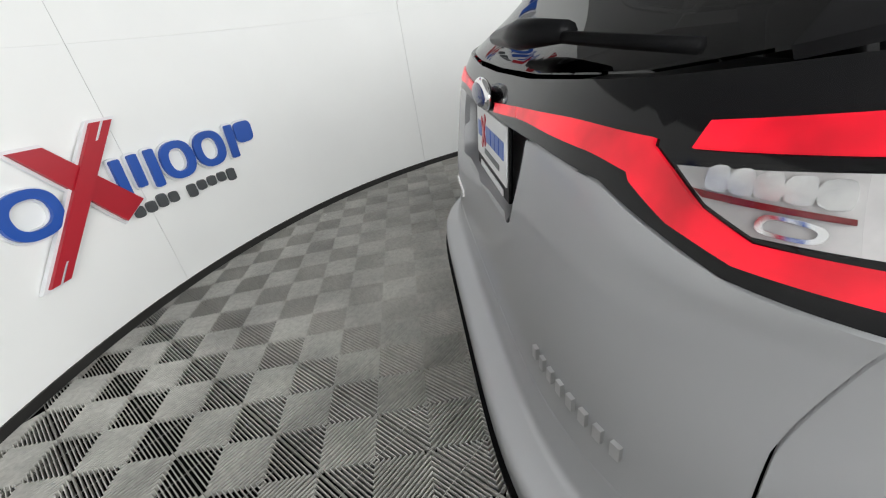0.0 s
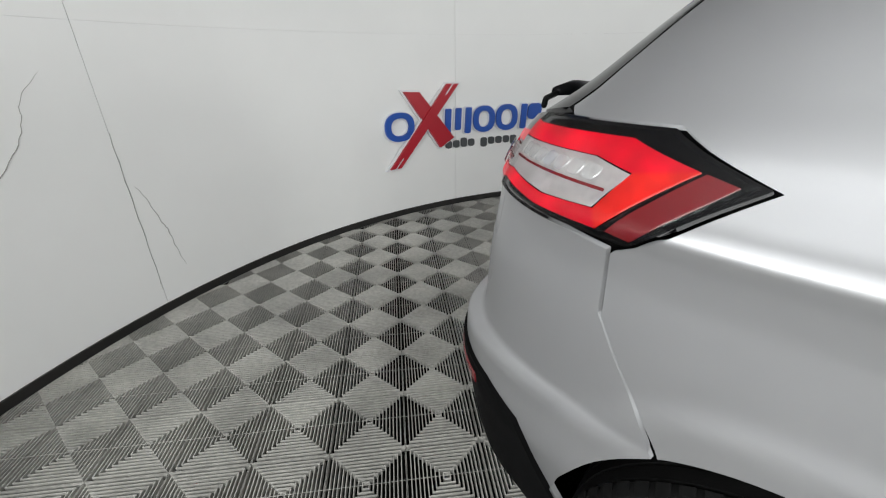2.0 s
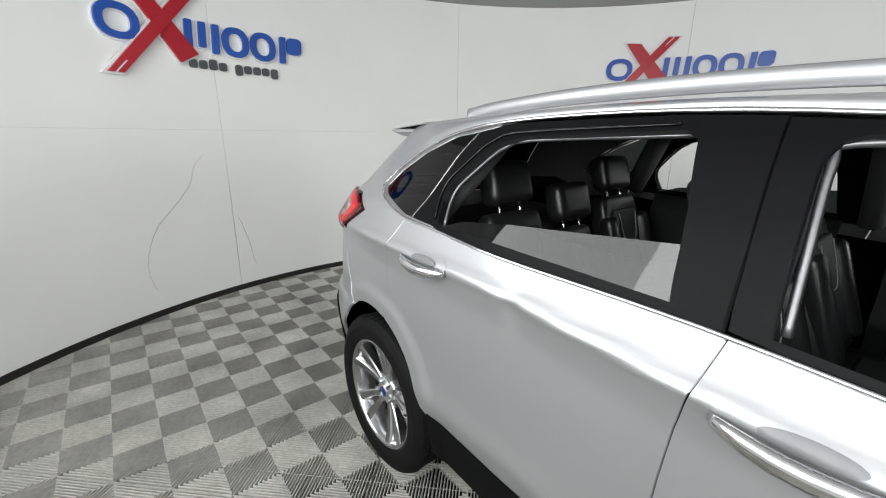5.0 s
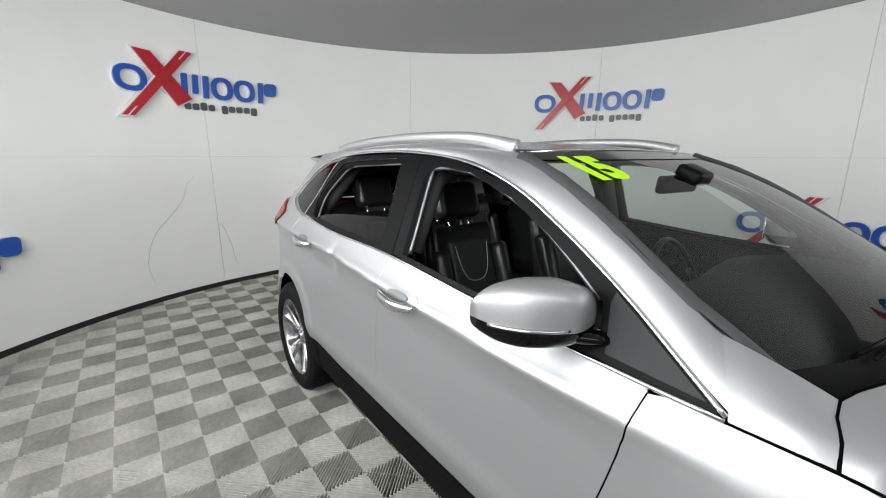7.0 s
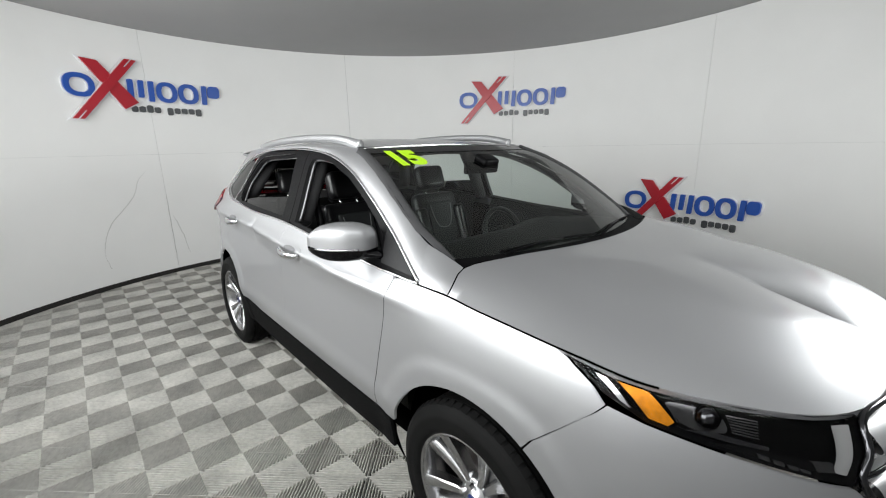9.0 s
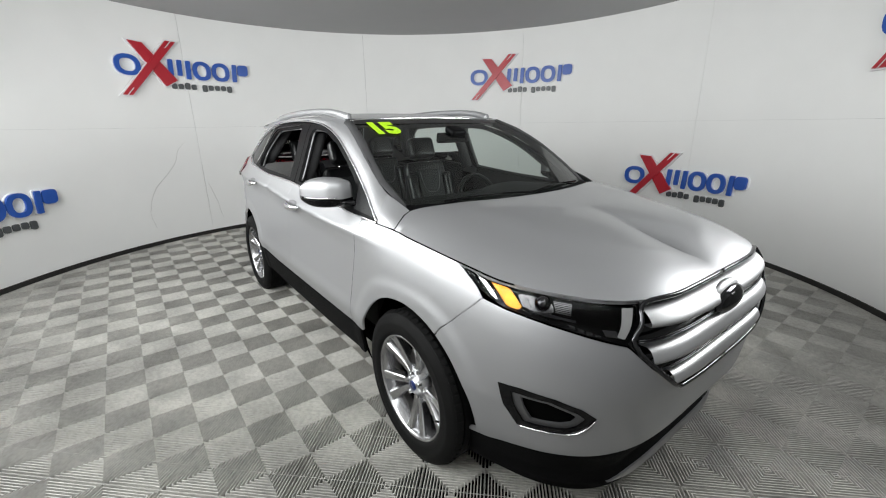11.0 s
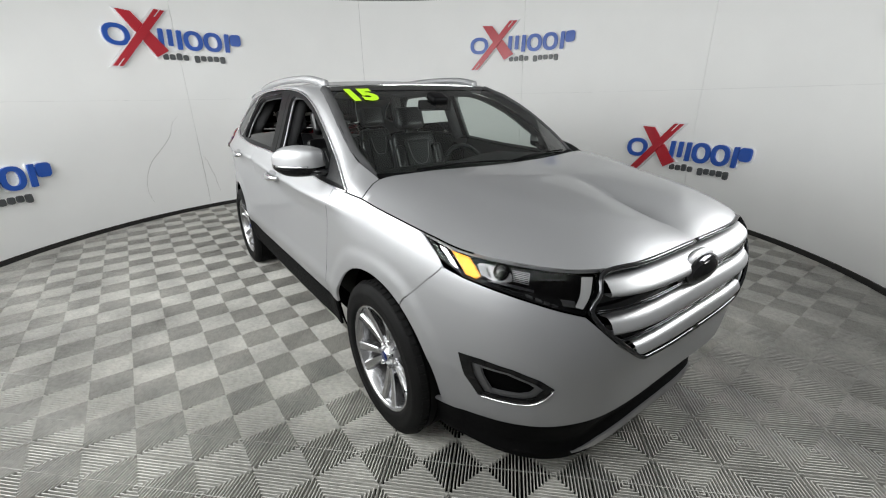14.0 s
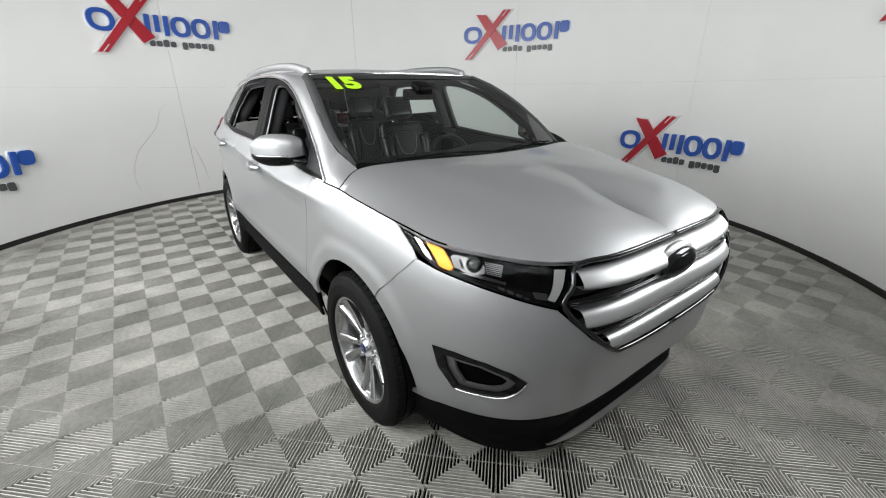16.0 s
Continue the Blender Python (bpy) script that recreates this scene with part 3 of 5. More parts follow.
rear_door = on_x(seam_line(seam_rr, 1.272, 0.865, G) + [(-1.3195, 0.8365)] + rear_arch_pts[::-1] + [(-0.99, SILL)] + seam_line(seam_mid, SILL, 1.226, -G) + belt_line(-0.105, -1.22, -0.008))
doors_f = pair("front_door", front_door, PAINT, step=0.017)
doors_r = pair("rear_door", rear_door, PAINT, step=0.017)

# front wing, with its arch
FA = [p for p in arch(AXF, 175, 57)]
front_wing = on_x(seam_line(seam_fr, 1.15, SILL, G)) + on_x([p for p in FA if p[1] > SILL - 0.02]) + [(126.0, 0.815), (128.4, 0.92), (130.3, 0.995), (129.9, 1.03), (129.0, 1.082)]
front_wing += on_x([(x, hood_edge(x) - 0.006) for x in (1.72, 1.6, 1.5, 1.4, 1.3, 1.2, 1.1, 1.03)])
pair("front_wing", front_wing, PAINT, step=0.017)

# quarter panel, up over the rear pillar to the roof
QTR_TOP = [(-1.30, 1.655), (-1.0, 1.672)]
RA = [p for p in arch(AXR, 110, 122, n=4)]
quarter = on_x(seam_line(seam_rr, 0.87, 1.278, -G)) + on_x([(-1.26, 1.292), (-1.47, 1.341), (-1.536, 1.381)] + [(x, z + 0.008) for x, z in UPPER[1:5]] + QTR_TOP[::-1])
quarter += [(36.5, 1.655), (37.0, 1.6), (38.5, 1.5), (39.5, 1.4), (40.6, 1.330), (42, 1.318), (48.4, 1.322), (52.8, 1.257), (49.8, 1.137)]
quarter += [(49.1, 1.12), (49.6, 0.995), (51.1, 0.895), (52.9, 0.785)] + on_x([p for p in arch(AXR, 122.5, 82) if p[0] < -1.329] + [(-1.3275, 0.834)])
pair("quarter_panel", quarter, PAINT, step=0.017)

# rear bumper: painted top part, black lower part
rear_bumper = [(0, 0.695), (20, 0.695), (34, 0.695), (40, 0.69), (44.5, 0.675), (47.4, 0.64), (50.4, 0.445)] + on_x([p for p in arch(AXR, 176, 124) if p[1] > 0.46])
rear_bumper += [(52.6, 0.785), (50.9, 0.9), (49.4, 1.0), (48.9, 1.125), (45.5, 1.142), (39.97, 1.152), (39.42, 1.03), (39.62, 0.905), (38.55, 0.864), (34, 0.854), (20, 0.844), (0, 0.842)]
skin_panel("rear_bumper", rear_bumper, PAINT, whole=True, step=0.017)
skin_panel("lower_rear_bumper", [(0, 0.30), (20, 0.30), (36, 0.31), (46, 0.34), (50, 0.37)] + [(50.6, 0.41), (50.2, 0.438), (47.2, 0.633), (44.4, 0.668), (40, 0.683), (34, 0.688), (20, 0.688), (0, 0.688)], BLACK_PLASTIC, whole=True, lift=0.009, skirt=0.03, label="grained black lower bumper")
skin_panel("rear_reflector", [(28, 0.625), (43, 0.62), (43, 0.645), (28, 0.65)], RED_LENS, lift=0.013, skirt=0.008, label="long dark red reflector")
skin_panel("rear_reflector", [(28, 0.625), (43, 0.62), (43, 0.645), (28, 0.65)], RED_LENS, lift=0.013, skirt=0.008, side=-1, label="long dark red reflector")

# tailgate
gate = [(0, 0.848), (20, 0.85), (34, 0.86), (38.4, 0.868), (39.5, 0.905), (39.3, 1.03), (39.85, 1.149), (36.2, 1.158), (33.4, 1.172), (29.5, 1.196), (24, 1.2), (18.0, 1.197)]
gate += [(17.4, 1.16), (16.0, 1.05), (0, 1.045)]
skin_panel("tailgate", gate, PAINT, whole=True, step=0.02)
recess = lambda u, z: skin(u, z) + Vector((0.045, 0, 0))
panel("plate_recess", [(0, 1.03), (18.5, 1.035), (19.5, 1.21), (0, 1.21)], PAINT, car, recess, scale=DEG, whole=True)
rim_rows = []
for t in range(9):
    u, z = [(0, 1.045), (4, 1.045), (8, 1.046), (12, 1.047), (15.2, 1.05), (16.2, 1.075), (16.9, 1.12), (17.6, 1.16), (18.0, 1.197)][t]
    rim_rows.append([skin(u, z), recess(u, z)])
for s in (1, -1):
    part("recess_rim", grid([[Vector((p.x, p.y * s, p.z)) for p in r] for r in rim_rows]), PAINT, car)

# lamp band across the tailgate
band = [(0, 1.2), (9, 1.198), (21, 1.204), (29.4, 1.2), (33.4, 1.176), (35.6, 1.162), (39.8, 1.155), (39.85, 1.305), (30, 1.288), (15, 1.272), (0, 1.268)]
skin_panel("tail_lamp_band", band, BLACK_GLOSS, whole=True, lift=0.002, label="gloss black band with lit red strips")


def ribbon(name, top, low, material, n=30, lift=0.006, label="", thick=0.006):
    """A moulded strip on the skin between an upper and a lower (u, z) edge, on both sides."""
    ft, fl = spline(top), spline(low)
    for s in (1, -1):
        us = [max(top[0][0], low[0][0]) + (min(top[-1][0], low[-1][0]) - max(top[0][0], low[0][0])) * i / n for i in range(n + 1)]
        outline = [(u, fl(u)) for u in us] + [(u, ft(u)) for u in us[::-1]]
        panel(name, outline, material, car, skin, scale=DEG, lift=lift, skirt=thick, step=0.012, side=s, label=label)


ribbon("light_bar", [(5.5, 1.222), (20, 1.24), (28, 1.247), (32.5, 1.246)], [(5.5, 1.206), (20, 1.222), (28, 1.222), (32.5, 1.213)], RED_GLOW, label="lit red light bar")
skin_poly = [(30.5, 1.245), (32.6, 1.24), (33.6, 1.226), (34.9, 1.205), (36.6, 1.190), (39.65, 1.190), (39.65, 1.170), (36.0, 1.173), (33.6, 1.187), (31.6, 1.209)]
pair("light_swoosh", skin_poly, RED_GLOW, lift=0.0065, skirt=0.006, step=0.014, label="lit red lower lamp strip")
pair("upper_light_strip", [(34.2, 1.243), (39.65, 1.249), (39.65, 1.272), (34.6, 1.262)], RED_GLOW, lift=0.0065, skirt=0.006, step=0.014, label="lit red upper lamp strip")
for s in (1, -1):
    lamp = panel("reversing_lamp", [(33.7, 1.230), (39.65, 1.240), (39.65, 1.195), (36.6, 1.194), (35.0, 1.208)], WHITE_LAMP, car, skin, scale=DEG, lift=0.004, skirt=0.004, step=0.014, side=s, label="clear lamp with silvery reflector cells")
    for k in range(5):
        u0 = 35.0 + 0.8 * k
        panel("reflector_cell", rounded([(u0, 1.219), (u0 + 0.66, 1.219), (u0 + 0.7, 1.234), (u0 + 0.05, 1.232)], 4, True), LAMP_CELL, lamp, skin, scale=DEG, lift=0.007, skirt=0.005, step=0.014, side=s)
    panel("divider", [(35.0, 1.212), (39.0, 1.211), (39.0, 1.214), (34.6, 1.217)], RED_LENS, lamp, skin, scale=DEG, lift=0.010, skirt=0.005, step=0.02, side=s)
    panel("bulb_frame", rounded([(36.8, 1.198), (38.2, 1.197), (38.4, 1.207), (37.0, 1.209)], 4, True), CHROME, lamp, skin, scale=DEG, lift=0.009, skirt=0.004, step=0.014, side=s, holes=[rounded([(36.95, 1.200), (38.05, 1.199), (38.2, 1.205), (37.15, 1.207)], 4, True)])
    panel("lens", [(33.5, 1.232), (39.1, 1.242), (39.1, 1.193), (36.5, 1.192), (34.8, 1.207)], LENS, lamp, skin, scale=DEG, lift=0.014, skirt=0.004, step=0.02, side=s, label="clear lens")

# outer tail lamps on the quarters
for s in (1, -1):
    kw = dict(scale=DEG, side=s)
    lamp = panel("tail_lamp", [(39.97, 1.163), (41, 1.163), (45.5, 1.15), (49.6, 1.143), (52.5, 1.256), (48.4, 1.316), (42, 1.312), (39.97, 1.308)], BLACK_GLOSS, car, skin, lift=0.003, label="wrap-round tail lamp, lit red ring about a clear lens", **kw)
    panel("upper_lamp_strip", [(40.1, 1.262), (46.6, 1.262), (48.6, 1.246), (50.6, 1.263), (47.6, 1.294), (40.1, 1.290)], RED_GLOW, lamp, skin, lift=0.009, skirt=0.006, step=0.014, label="lit red strip", **kw)
    panel("lower_lamp_strip", [(40.1, 1.178), (44.6, 1.165), (48.3, 1.163), (47.9, 1.186), (44.8, 1.182), (40.1, 1.197)], RED_GLOW, lamp, skin, lift=0.009, skirt=0.006, step=0.014, label="lit red strip", **kw)
    panel("amber_strip", [(47.9, 1.186), (48.3, 1.163), (50.6, 1.263), (48.6, 1.246)], ORANGE_GLOW, lamp, skin, lift=0.009, skirt=0.006, step=0.014, label="lit amber strip", **kw)
    panel("side_marker", [(48.7, 1.163), (49.7, 1.158), (51.8, 1.252), (50.8, 1.262)], RED_LENS, lamp, skin, lift=0.008, skirt=0.006, step=0.014, label="dark red lens", **kw)
    panel("lamp_bowl", [(40.1, 1.199), (44.8, 1.184), (47.7, 1.188), (48.5, 1.244), (46.6, 1.260), (40.1, 1.260)], WHITE_LAMP, lamp, skin, lift=0.006, skirt=0.004, step=0.02, label="silvery lamp bowl", **kw)
    for k in range(7):
        u0 = 40.8 + 0.95 * k
        zt = 1.246 - 0.001 * k
        panel("reflector_cell", rounded([(u0, zt - 0.012), (u0 + 0.55, zt - 0.016), (u0 + 0.8, zt + 0.004), (u0 + 0.1, zt + 0.008)], 4, True), LAMP_CELL, lamp, skin, lift=0.009, skirt=0.004, step=0.014, **kw)
    panel("divider", [(40.3, 1.222), (47.9, 1.212), (47.9, 1.216), (40.3, 1.226)], RED_LENS, lamp, skin, lift=0.011, skirt=0.006, step=0.02, **kw)
    panel("lens", [(40.2, 1.165), (45.5, 1.152), (49.5, 1.146), (52.2, 1.256), (48.3, 1.312), (42, 1.308), (40.2, 1.304)], LENS, lamp, skin, lift=0.016, skirt=0.010, step=0.02, label="clear lens", **kw)

# rear badge, plate, name bars, wiper
bm = bmesh.new()
bmesh.ops.create_uvsphere(bm, u_segments=28, v_segments=14, radius=1.0, matrix=Matrix.Translation((-2.205, 0, 1.232)) @ Matrix.Diagonal((0.016, 0.075, 0.032, 1)))
badge = part("rear_badge", bm, CHROME, car, "chrome oval badge")
bm = bmesh.new()
bmesh.ops.create_uvsphere(bm, u_segments=28, v_segments=14, radius=1.0, matrix=Matrix.Translation((-2.212, 0, 1.232)) @ Matrix.Diagonal((0.013, 0.064, 0.025, 1)))
part("badge_face", bm, BADGE_BLUE, badge)
plate_m = pose(-2.195, 0, 1.12, 0, 5, 0)
plate = part("number_plate", block((0.008, 0.33, 0.165), 0.003, 1, plate_m), BLACK_SATIN, car, "black framed white plate with blue and red shapes", smooth=False)
part("plate_face", block((0.004, 0.305, 0.115), 0.001, 1, plate_m @ pose(-0.005, 0, 0.012)), PLATE, plate, smooth=False)
part("cross_mark", block((0.002, 0.014, 0.085), 0, 1, plate_m @ pose(-0.008, 0.065, 0.02, 30)), RED, plate, smooth=False)
part("cross_mark", block((0.002, 0.014, 0.07), 0, 1, plate_m @ pose(-0.0085, 0.065, 0.02, -40)), RED, plate, smooth=False)
for k, (w, y) in enumerate(((0.035, 0.115), (0.05, 0.015), (0.035, -0.035), (0.035, -0.075), (0.035, -0.115))):
    part("blue_mark", block((0.002, w, 0.035), 0, 1, plate_m @ pose(-0.0075, y, 0.02)), BLUE, plate, smooth=False)
part("grey_mark", block((0.002, 0.15, 0.012), 0, 1, plate_m @ pose(-0.0075, -0.02, -0.022)), SIGN_GREY, plate, smooth=False)
part("frame_mark", block((0.002, 0.24, 0.014), 0, 1, plate_m @ pose(-0.005, 0, -0.066)), PLATE, plate, smooth=False)
for k in range(8):
    u0 = 25.2 + 1.22 * k
    for s in (1,):
        panel("name_bar", [(u0, 0.914), (u0 + 0.6, 0.914), (u0 + 0.6, 0.934), (u0, 0.934)], SATIN_CHROME, car, skin, scale=DEG, lift=0.006, skirt=0.006, step=0.03, side=s, label="small chrome bar of the badge")
panel("name_bar", [(16, 0.915), (24, 0.915), (24, 0.935), (16, 0.935)], CHROME, car, skin, scale=DEG, lift=0.006, skirt=0.006, step=0.03, side=-1, label="chrome bar of the badge")

rear_glass = [(0, 1.278), (15, 1.282), (30, 1.297), (35.5, 1.312), (35.0, 1.4), (33.5, 1.5), (31.5, 1.6), (30, 1.655), (0, 1.665)]
skin_panel("rear_window", rear_glass, TINT, whole=True, lift=-0.004, skirt=0.004, label="dark tinted rear window")
rim_out = [(35.6, 1.308), (40.3, 1.326), (39.3, 1.4), (38.3, 1.5), (36.8, 1.6), (36.3, 1.655), (29.8, 1.655), (31.3, 1.6), (33.3, 1.5), (34.8, 1.4)]
pair("window_rim", rim_out, BLACK_GLOSS, lift=0.001, label="gloss black window edge")
arm = [(skin(2, 1.318) + Vector((-0.05, 0, 0.012))), skin(14, 1.322) + Vector((-0.055, 0, 0.012)), skin(23, 1.322) + Vector((-0.05, 0, 0.012)), skin(28.5, 1.318) + Vector((-0.04, 0, 0.01)), skin(32.8, 1.315) + Vector((-0.02, 0, 0.004))]
wiper = part("rear_wiper", tube(arm[:3], lambda t: 0.016 + 0.012 * math.sin(math.pi * t), 10, 0.8), BLACK_SATIN, car, "black rear wiper")
part("wiper_blade", tube([p + Vector((0, 0, -0.006)) for p in arm[1:]], 0.0075, 6), BLACK_PLASTIC, wiper)

# front bumper with openings for the fog lamps; grille and headlamps sit above it
FOG = [(132.3, 0.69), (134.5, 0.698), (138.0, 0.692), (141.0, 0.668), (143.1, 0.632), (142.2, 0.585), (140.4, 0.548), (137.5, 0.532), (134.6, 0.522), (133.2, 0.60)]
HEAD = [(129.0, 1.092), (132.7, 1.064), (138.5, 1.053), (143.5, 1.047), (148.2, 1.042), (147.2, 0.98), (145.3, 0.918), (142.2, 0.935), (138.8, 0.954), (135.5, 0.970), (132.5, 0.985), (130.4, 1.025)]
GRILLE = [(148.6, 1.045), (158, 1.047), (169, 1.048), (180, 1.048), (180, 0.688), (170, 0.69), (161, 0.70), (157.5, 0.712), (152, 0.795), (146.0, 0.915), (147.2, 0.985)]
front_bumper = [(126.08, 0.811)] + on_x([p for p in arch(AXF, 56, -4, n=12)]) + [(129.0, 0.352), (132.0, 0.375), (135.5, 0.402), (140, 0.425), (147, 0.452), (158, 0.472), (171, 0.482), (180, 0.483)]
front_bumper += [(180, 0.680), (170, 0.682), (161, 0.692), (157.3, 0.704), (151.6, 0.79), (145.6, 0.908), (142.2, 0.926), (138.8, 0.945), (135.5, 0.961), (132.4, 0.976), (130.4, 0.993), (128.48, 0.92)]
skin_panel("front_bumper", front_bumper, PAINT, whole=True, holes=[FOG], step=0.02)
lower = [(128.2, 0.205), (136, 0.19), (148, 0.185), (165, 0.18), (180, 0.18), (180, 0.477), (171, 0.476), (158, 0.466), (147, 0.446), (140, 0.419), (135.5, 0.396), (132.0, 0.369), (128.8, 0.345)]
inset = lambda u, z: skin(u, z) + Vector((-0.02 * blend(150, 160, u) * blend(0.22, 0.3, z), 0, 0))
panel("lower_front_bumper", lower, BLACK_PLASTIC, car, inset, scale=DEG, whole=True, lift=-0.002, label="black lower bumper")
skid = [(150, 0.214), (156, 0.206), (163, 0.204), (180, 0.204), (180, 0.232), (165, 0.232), (157, 0.232)]
skin_panel("skid_plate", skid, ALLOY_GREY, whole=True, lift=0.006, label="satin silver skid plate")
for s in (1, -1):
    bez = panel("fog_lamp_bezel", FOG, BLACK_GLOSS, car, skin, scale=DEG, side=s, lift=0.003, skirt=0.03, step=0.02, label="gloss black fog lamp surround", holes=[[(133.6, 0.672), (137.6, 0.675), (140.6, 0.650), (141.9, 0.625), (140.9, 0.585), (139.6, 0.563), (137, 0.55), (135.2, 0.546), (134.2, 0.61)]])
    deep = lambda u, z: skin(u, z) + Vector((-0.05, 0.03, 0))
    panel("fog_trim", [(133.5, 0.676), (137.7, 0.679), (140.8, 0.653), (142.1, 0.625), (141.1, 0.582), (139.7, 0.559), (137, 0.546), (135.0, 0.541), (134.0, 0.61)], ALLOY_DARK, bez, skin, scale=DEG, side=s, lift=-0.006, skirt=0.012, step=0.02, label="dark grey inner ring", holes=[[(134.6, 0.655), (137.3, 0.659), (139.9, 0.638), (140.9, 0.622), (140.2, 0.592), (139.0, 0.575), (136.9, 0.565), (135.9, 0.562), (135.1, 0.612)]])
    panel("fog_recess", FOG, BLACK_VOID, bez, deep, scale=DEG, side=s, skirt=0)
    part("fog_edge", tube([Vector((p.x, p.y * s, p.z)) for p in (skin(u, z) + Vector((0.006, -0.003, 0)) for u, z in rounded([(142.9, 0.625), (142.0, 0.585), (140.3, 0.549), (137.5, 0.533), (134.7, 0.523)], 4))], 0.0026, 6), CHROME, bez, "thin bright edge")

# grille
grille = skin_panel("grille", GRILLE, BLACK_GLOSS, whole=True, lift=-0.045, skirt=0.0, label="black grille with broad satin silver bars")


def grille_bar(z_mid, h, u0, bow, drop=0.0):
    rows = []
    for i in range(41):
        u = u0 + (360 - 2 * u0) * i / 40
        uu, s = (u, 1) if u <= 180 else (360 - u, -1)
        k = abs(180 - uu) / (180 - u0)
        z = z_mid - drop * k * k
        row = []
        for t in np.linspace(-1, 1, 9):
            zz = z + h / 2 * t * (1 - 0.25 * k * k)
            p = skin(uu, zz)
            d = 0.012 * (1 - abs(t) ** 4) - 0.008 - 0.011 * t
            row.append(Vector((p.x + d, p.y * s, zz)))
        row.append(Vector((row[-1].x - 0.03, row[-1].y, row[-1].z - 0.002)))
        row.insert(0, Vector((row[0].x - 0.03, row[0].y, row[0].z + 0.002)))
        rows.append(row)
    bm = grid(rows)
    bmesh.ops.recalc_face_normals(bm, faces=bm.faces)
    return bm


for z, h, u0, drop in ((0.983, 0.068, 148.9, -0.012), (0.863, 0.070, 149.6, -0.005), (0.744, 0.062, 155.7, -0.01)):
    bar = part("grille_bar", grille_bar(z, h, u0, 0, drop), SATIN_CHROME, grille, "broad satin silver bar")
for z, u0 in ((0.925, 147.4), (0.808, 151.9), (0.918, 147.2), (0.800, 152.4)):
    for s in (1, -1):
        part("slat", tube([Vector((p.x - 0.012, p.y * s, p.z)) for p in (skin(u0 + (180 - u0) * i / 16, z) for i in range(17))], 0.0035, 5), DARK_CHROME, grille)
frame_line = rounded([(180, 1.044), (169, 1.044), (158, 1.043), (149.0, 1.040), (147.4, 0.985), (146.3, 0.917), (152.2, 0.797), (157.7, 0.715), (161, 0.704), (170, 0.693), (180, 0.691)], 4)
for s in (1, -1):
    part("grille_frame", tube([Vector((p.x + 0.003, p.y * s, p.z)) for p in (skin(u, z) for u, z in frame_line)], 0.009, 8), DARK_CHROME, grille, "dark chrome grille frame")
em = pose(2.415, 0, 0.945, 0, 0, 0)
bm = bmesh.new()
bmesh.ops.create_uvsphere(bm, u_segments=32, v_segments=16, radius=1.0, matrix=em @ Matrix.Diagonal((0.03, 0.125, 0.058, 1)))
emblem = part("emblem", bm, DARK_CHROME, grille, "dark oval badge")
bm = bmesh.new()
bmesh.ops.create_uvsphere(bm, u_segments=32, v_segments=16, radius=1.0, matrix=em @ pose(0.008, 0, 0) @ Matrix.Diagonal((0.026, 0.112, 0.047, 1)))
part("emblem_face", bm, BLACK_GLOSS, emblem)
bm = bmesh.new()
bmesh.ops.create_uvsphere(bm, u_segments=32, v_segments=16, radius=1.0, matrix=pose(2.395, 0, 0.948) @ Matrix.Diagonal((0.030, 0.145, 0.072, 1)))
part("emblem_mount", bm, SATIN_CHROME, grille, "silver badge mount")

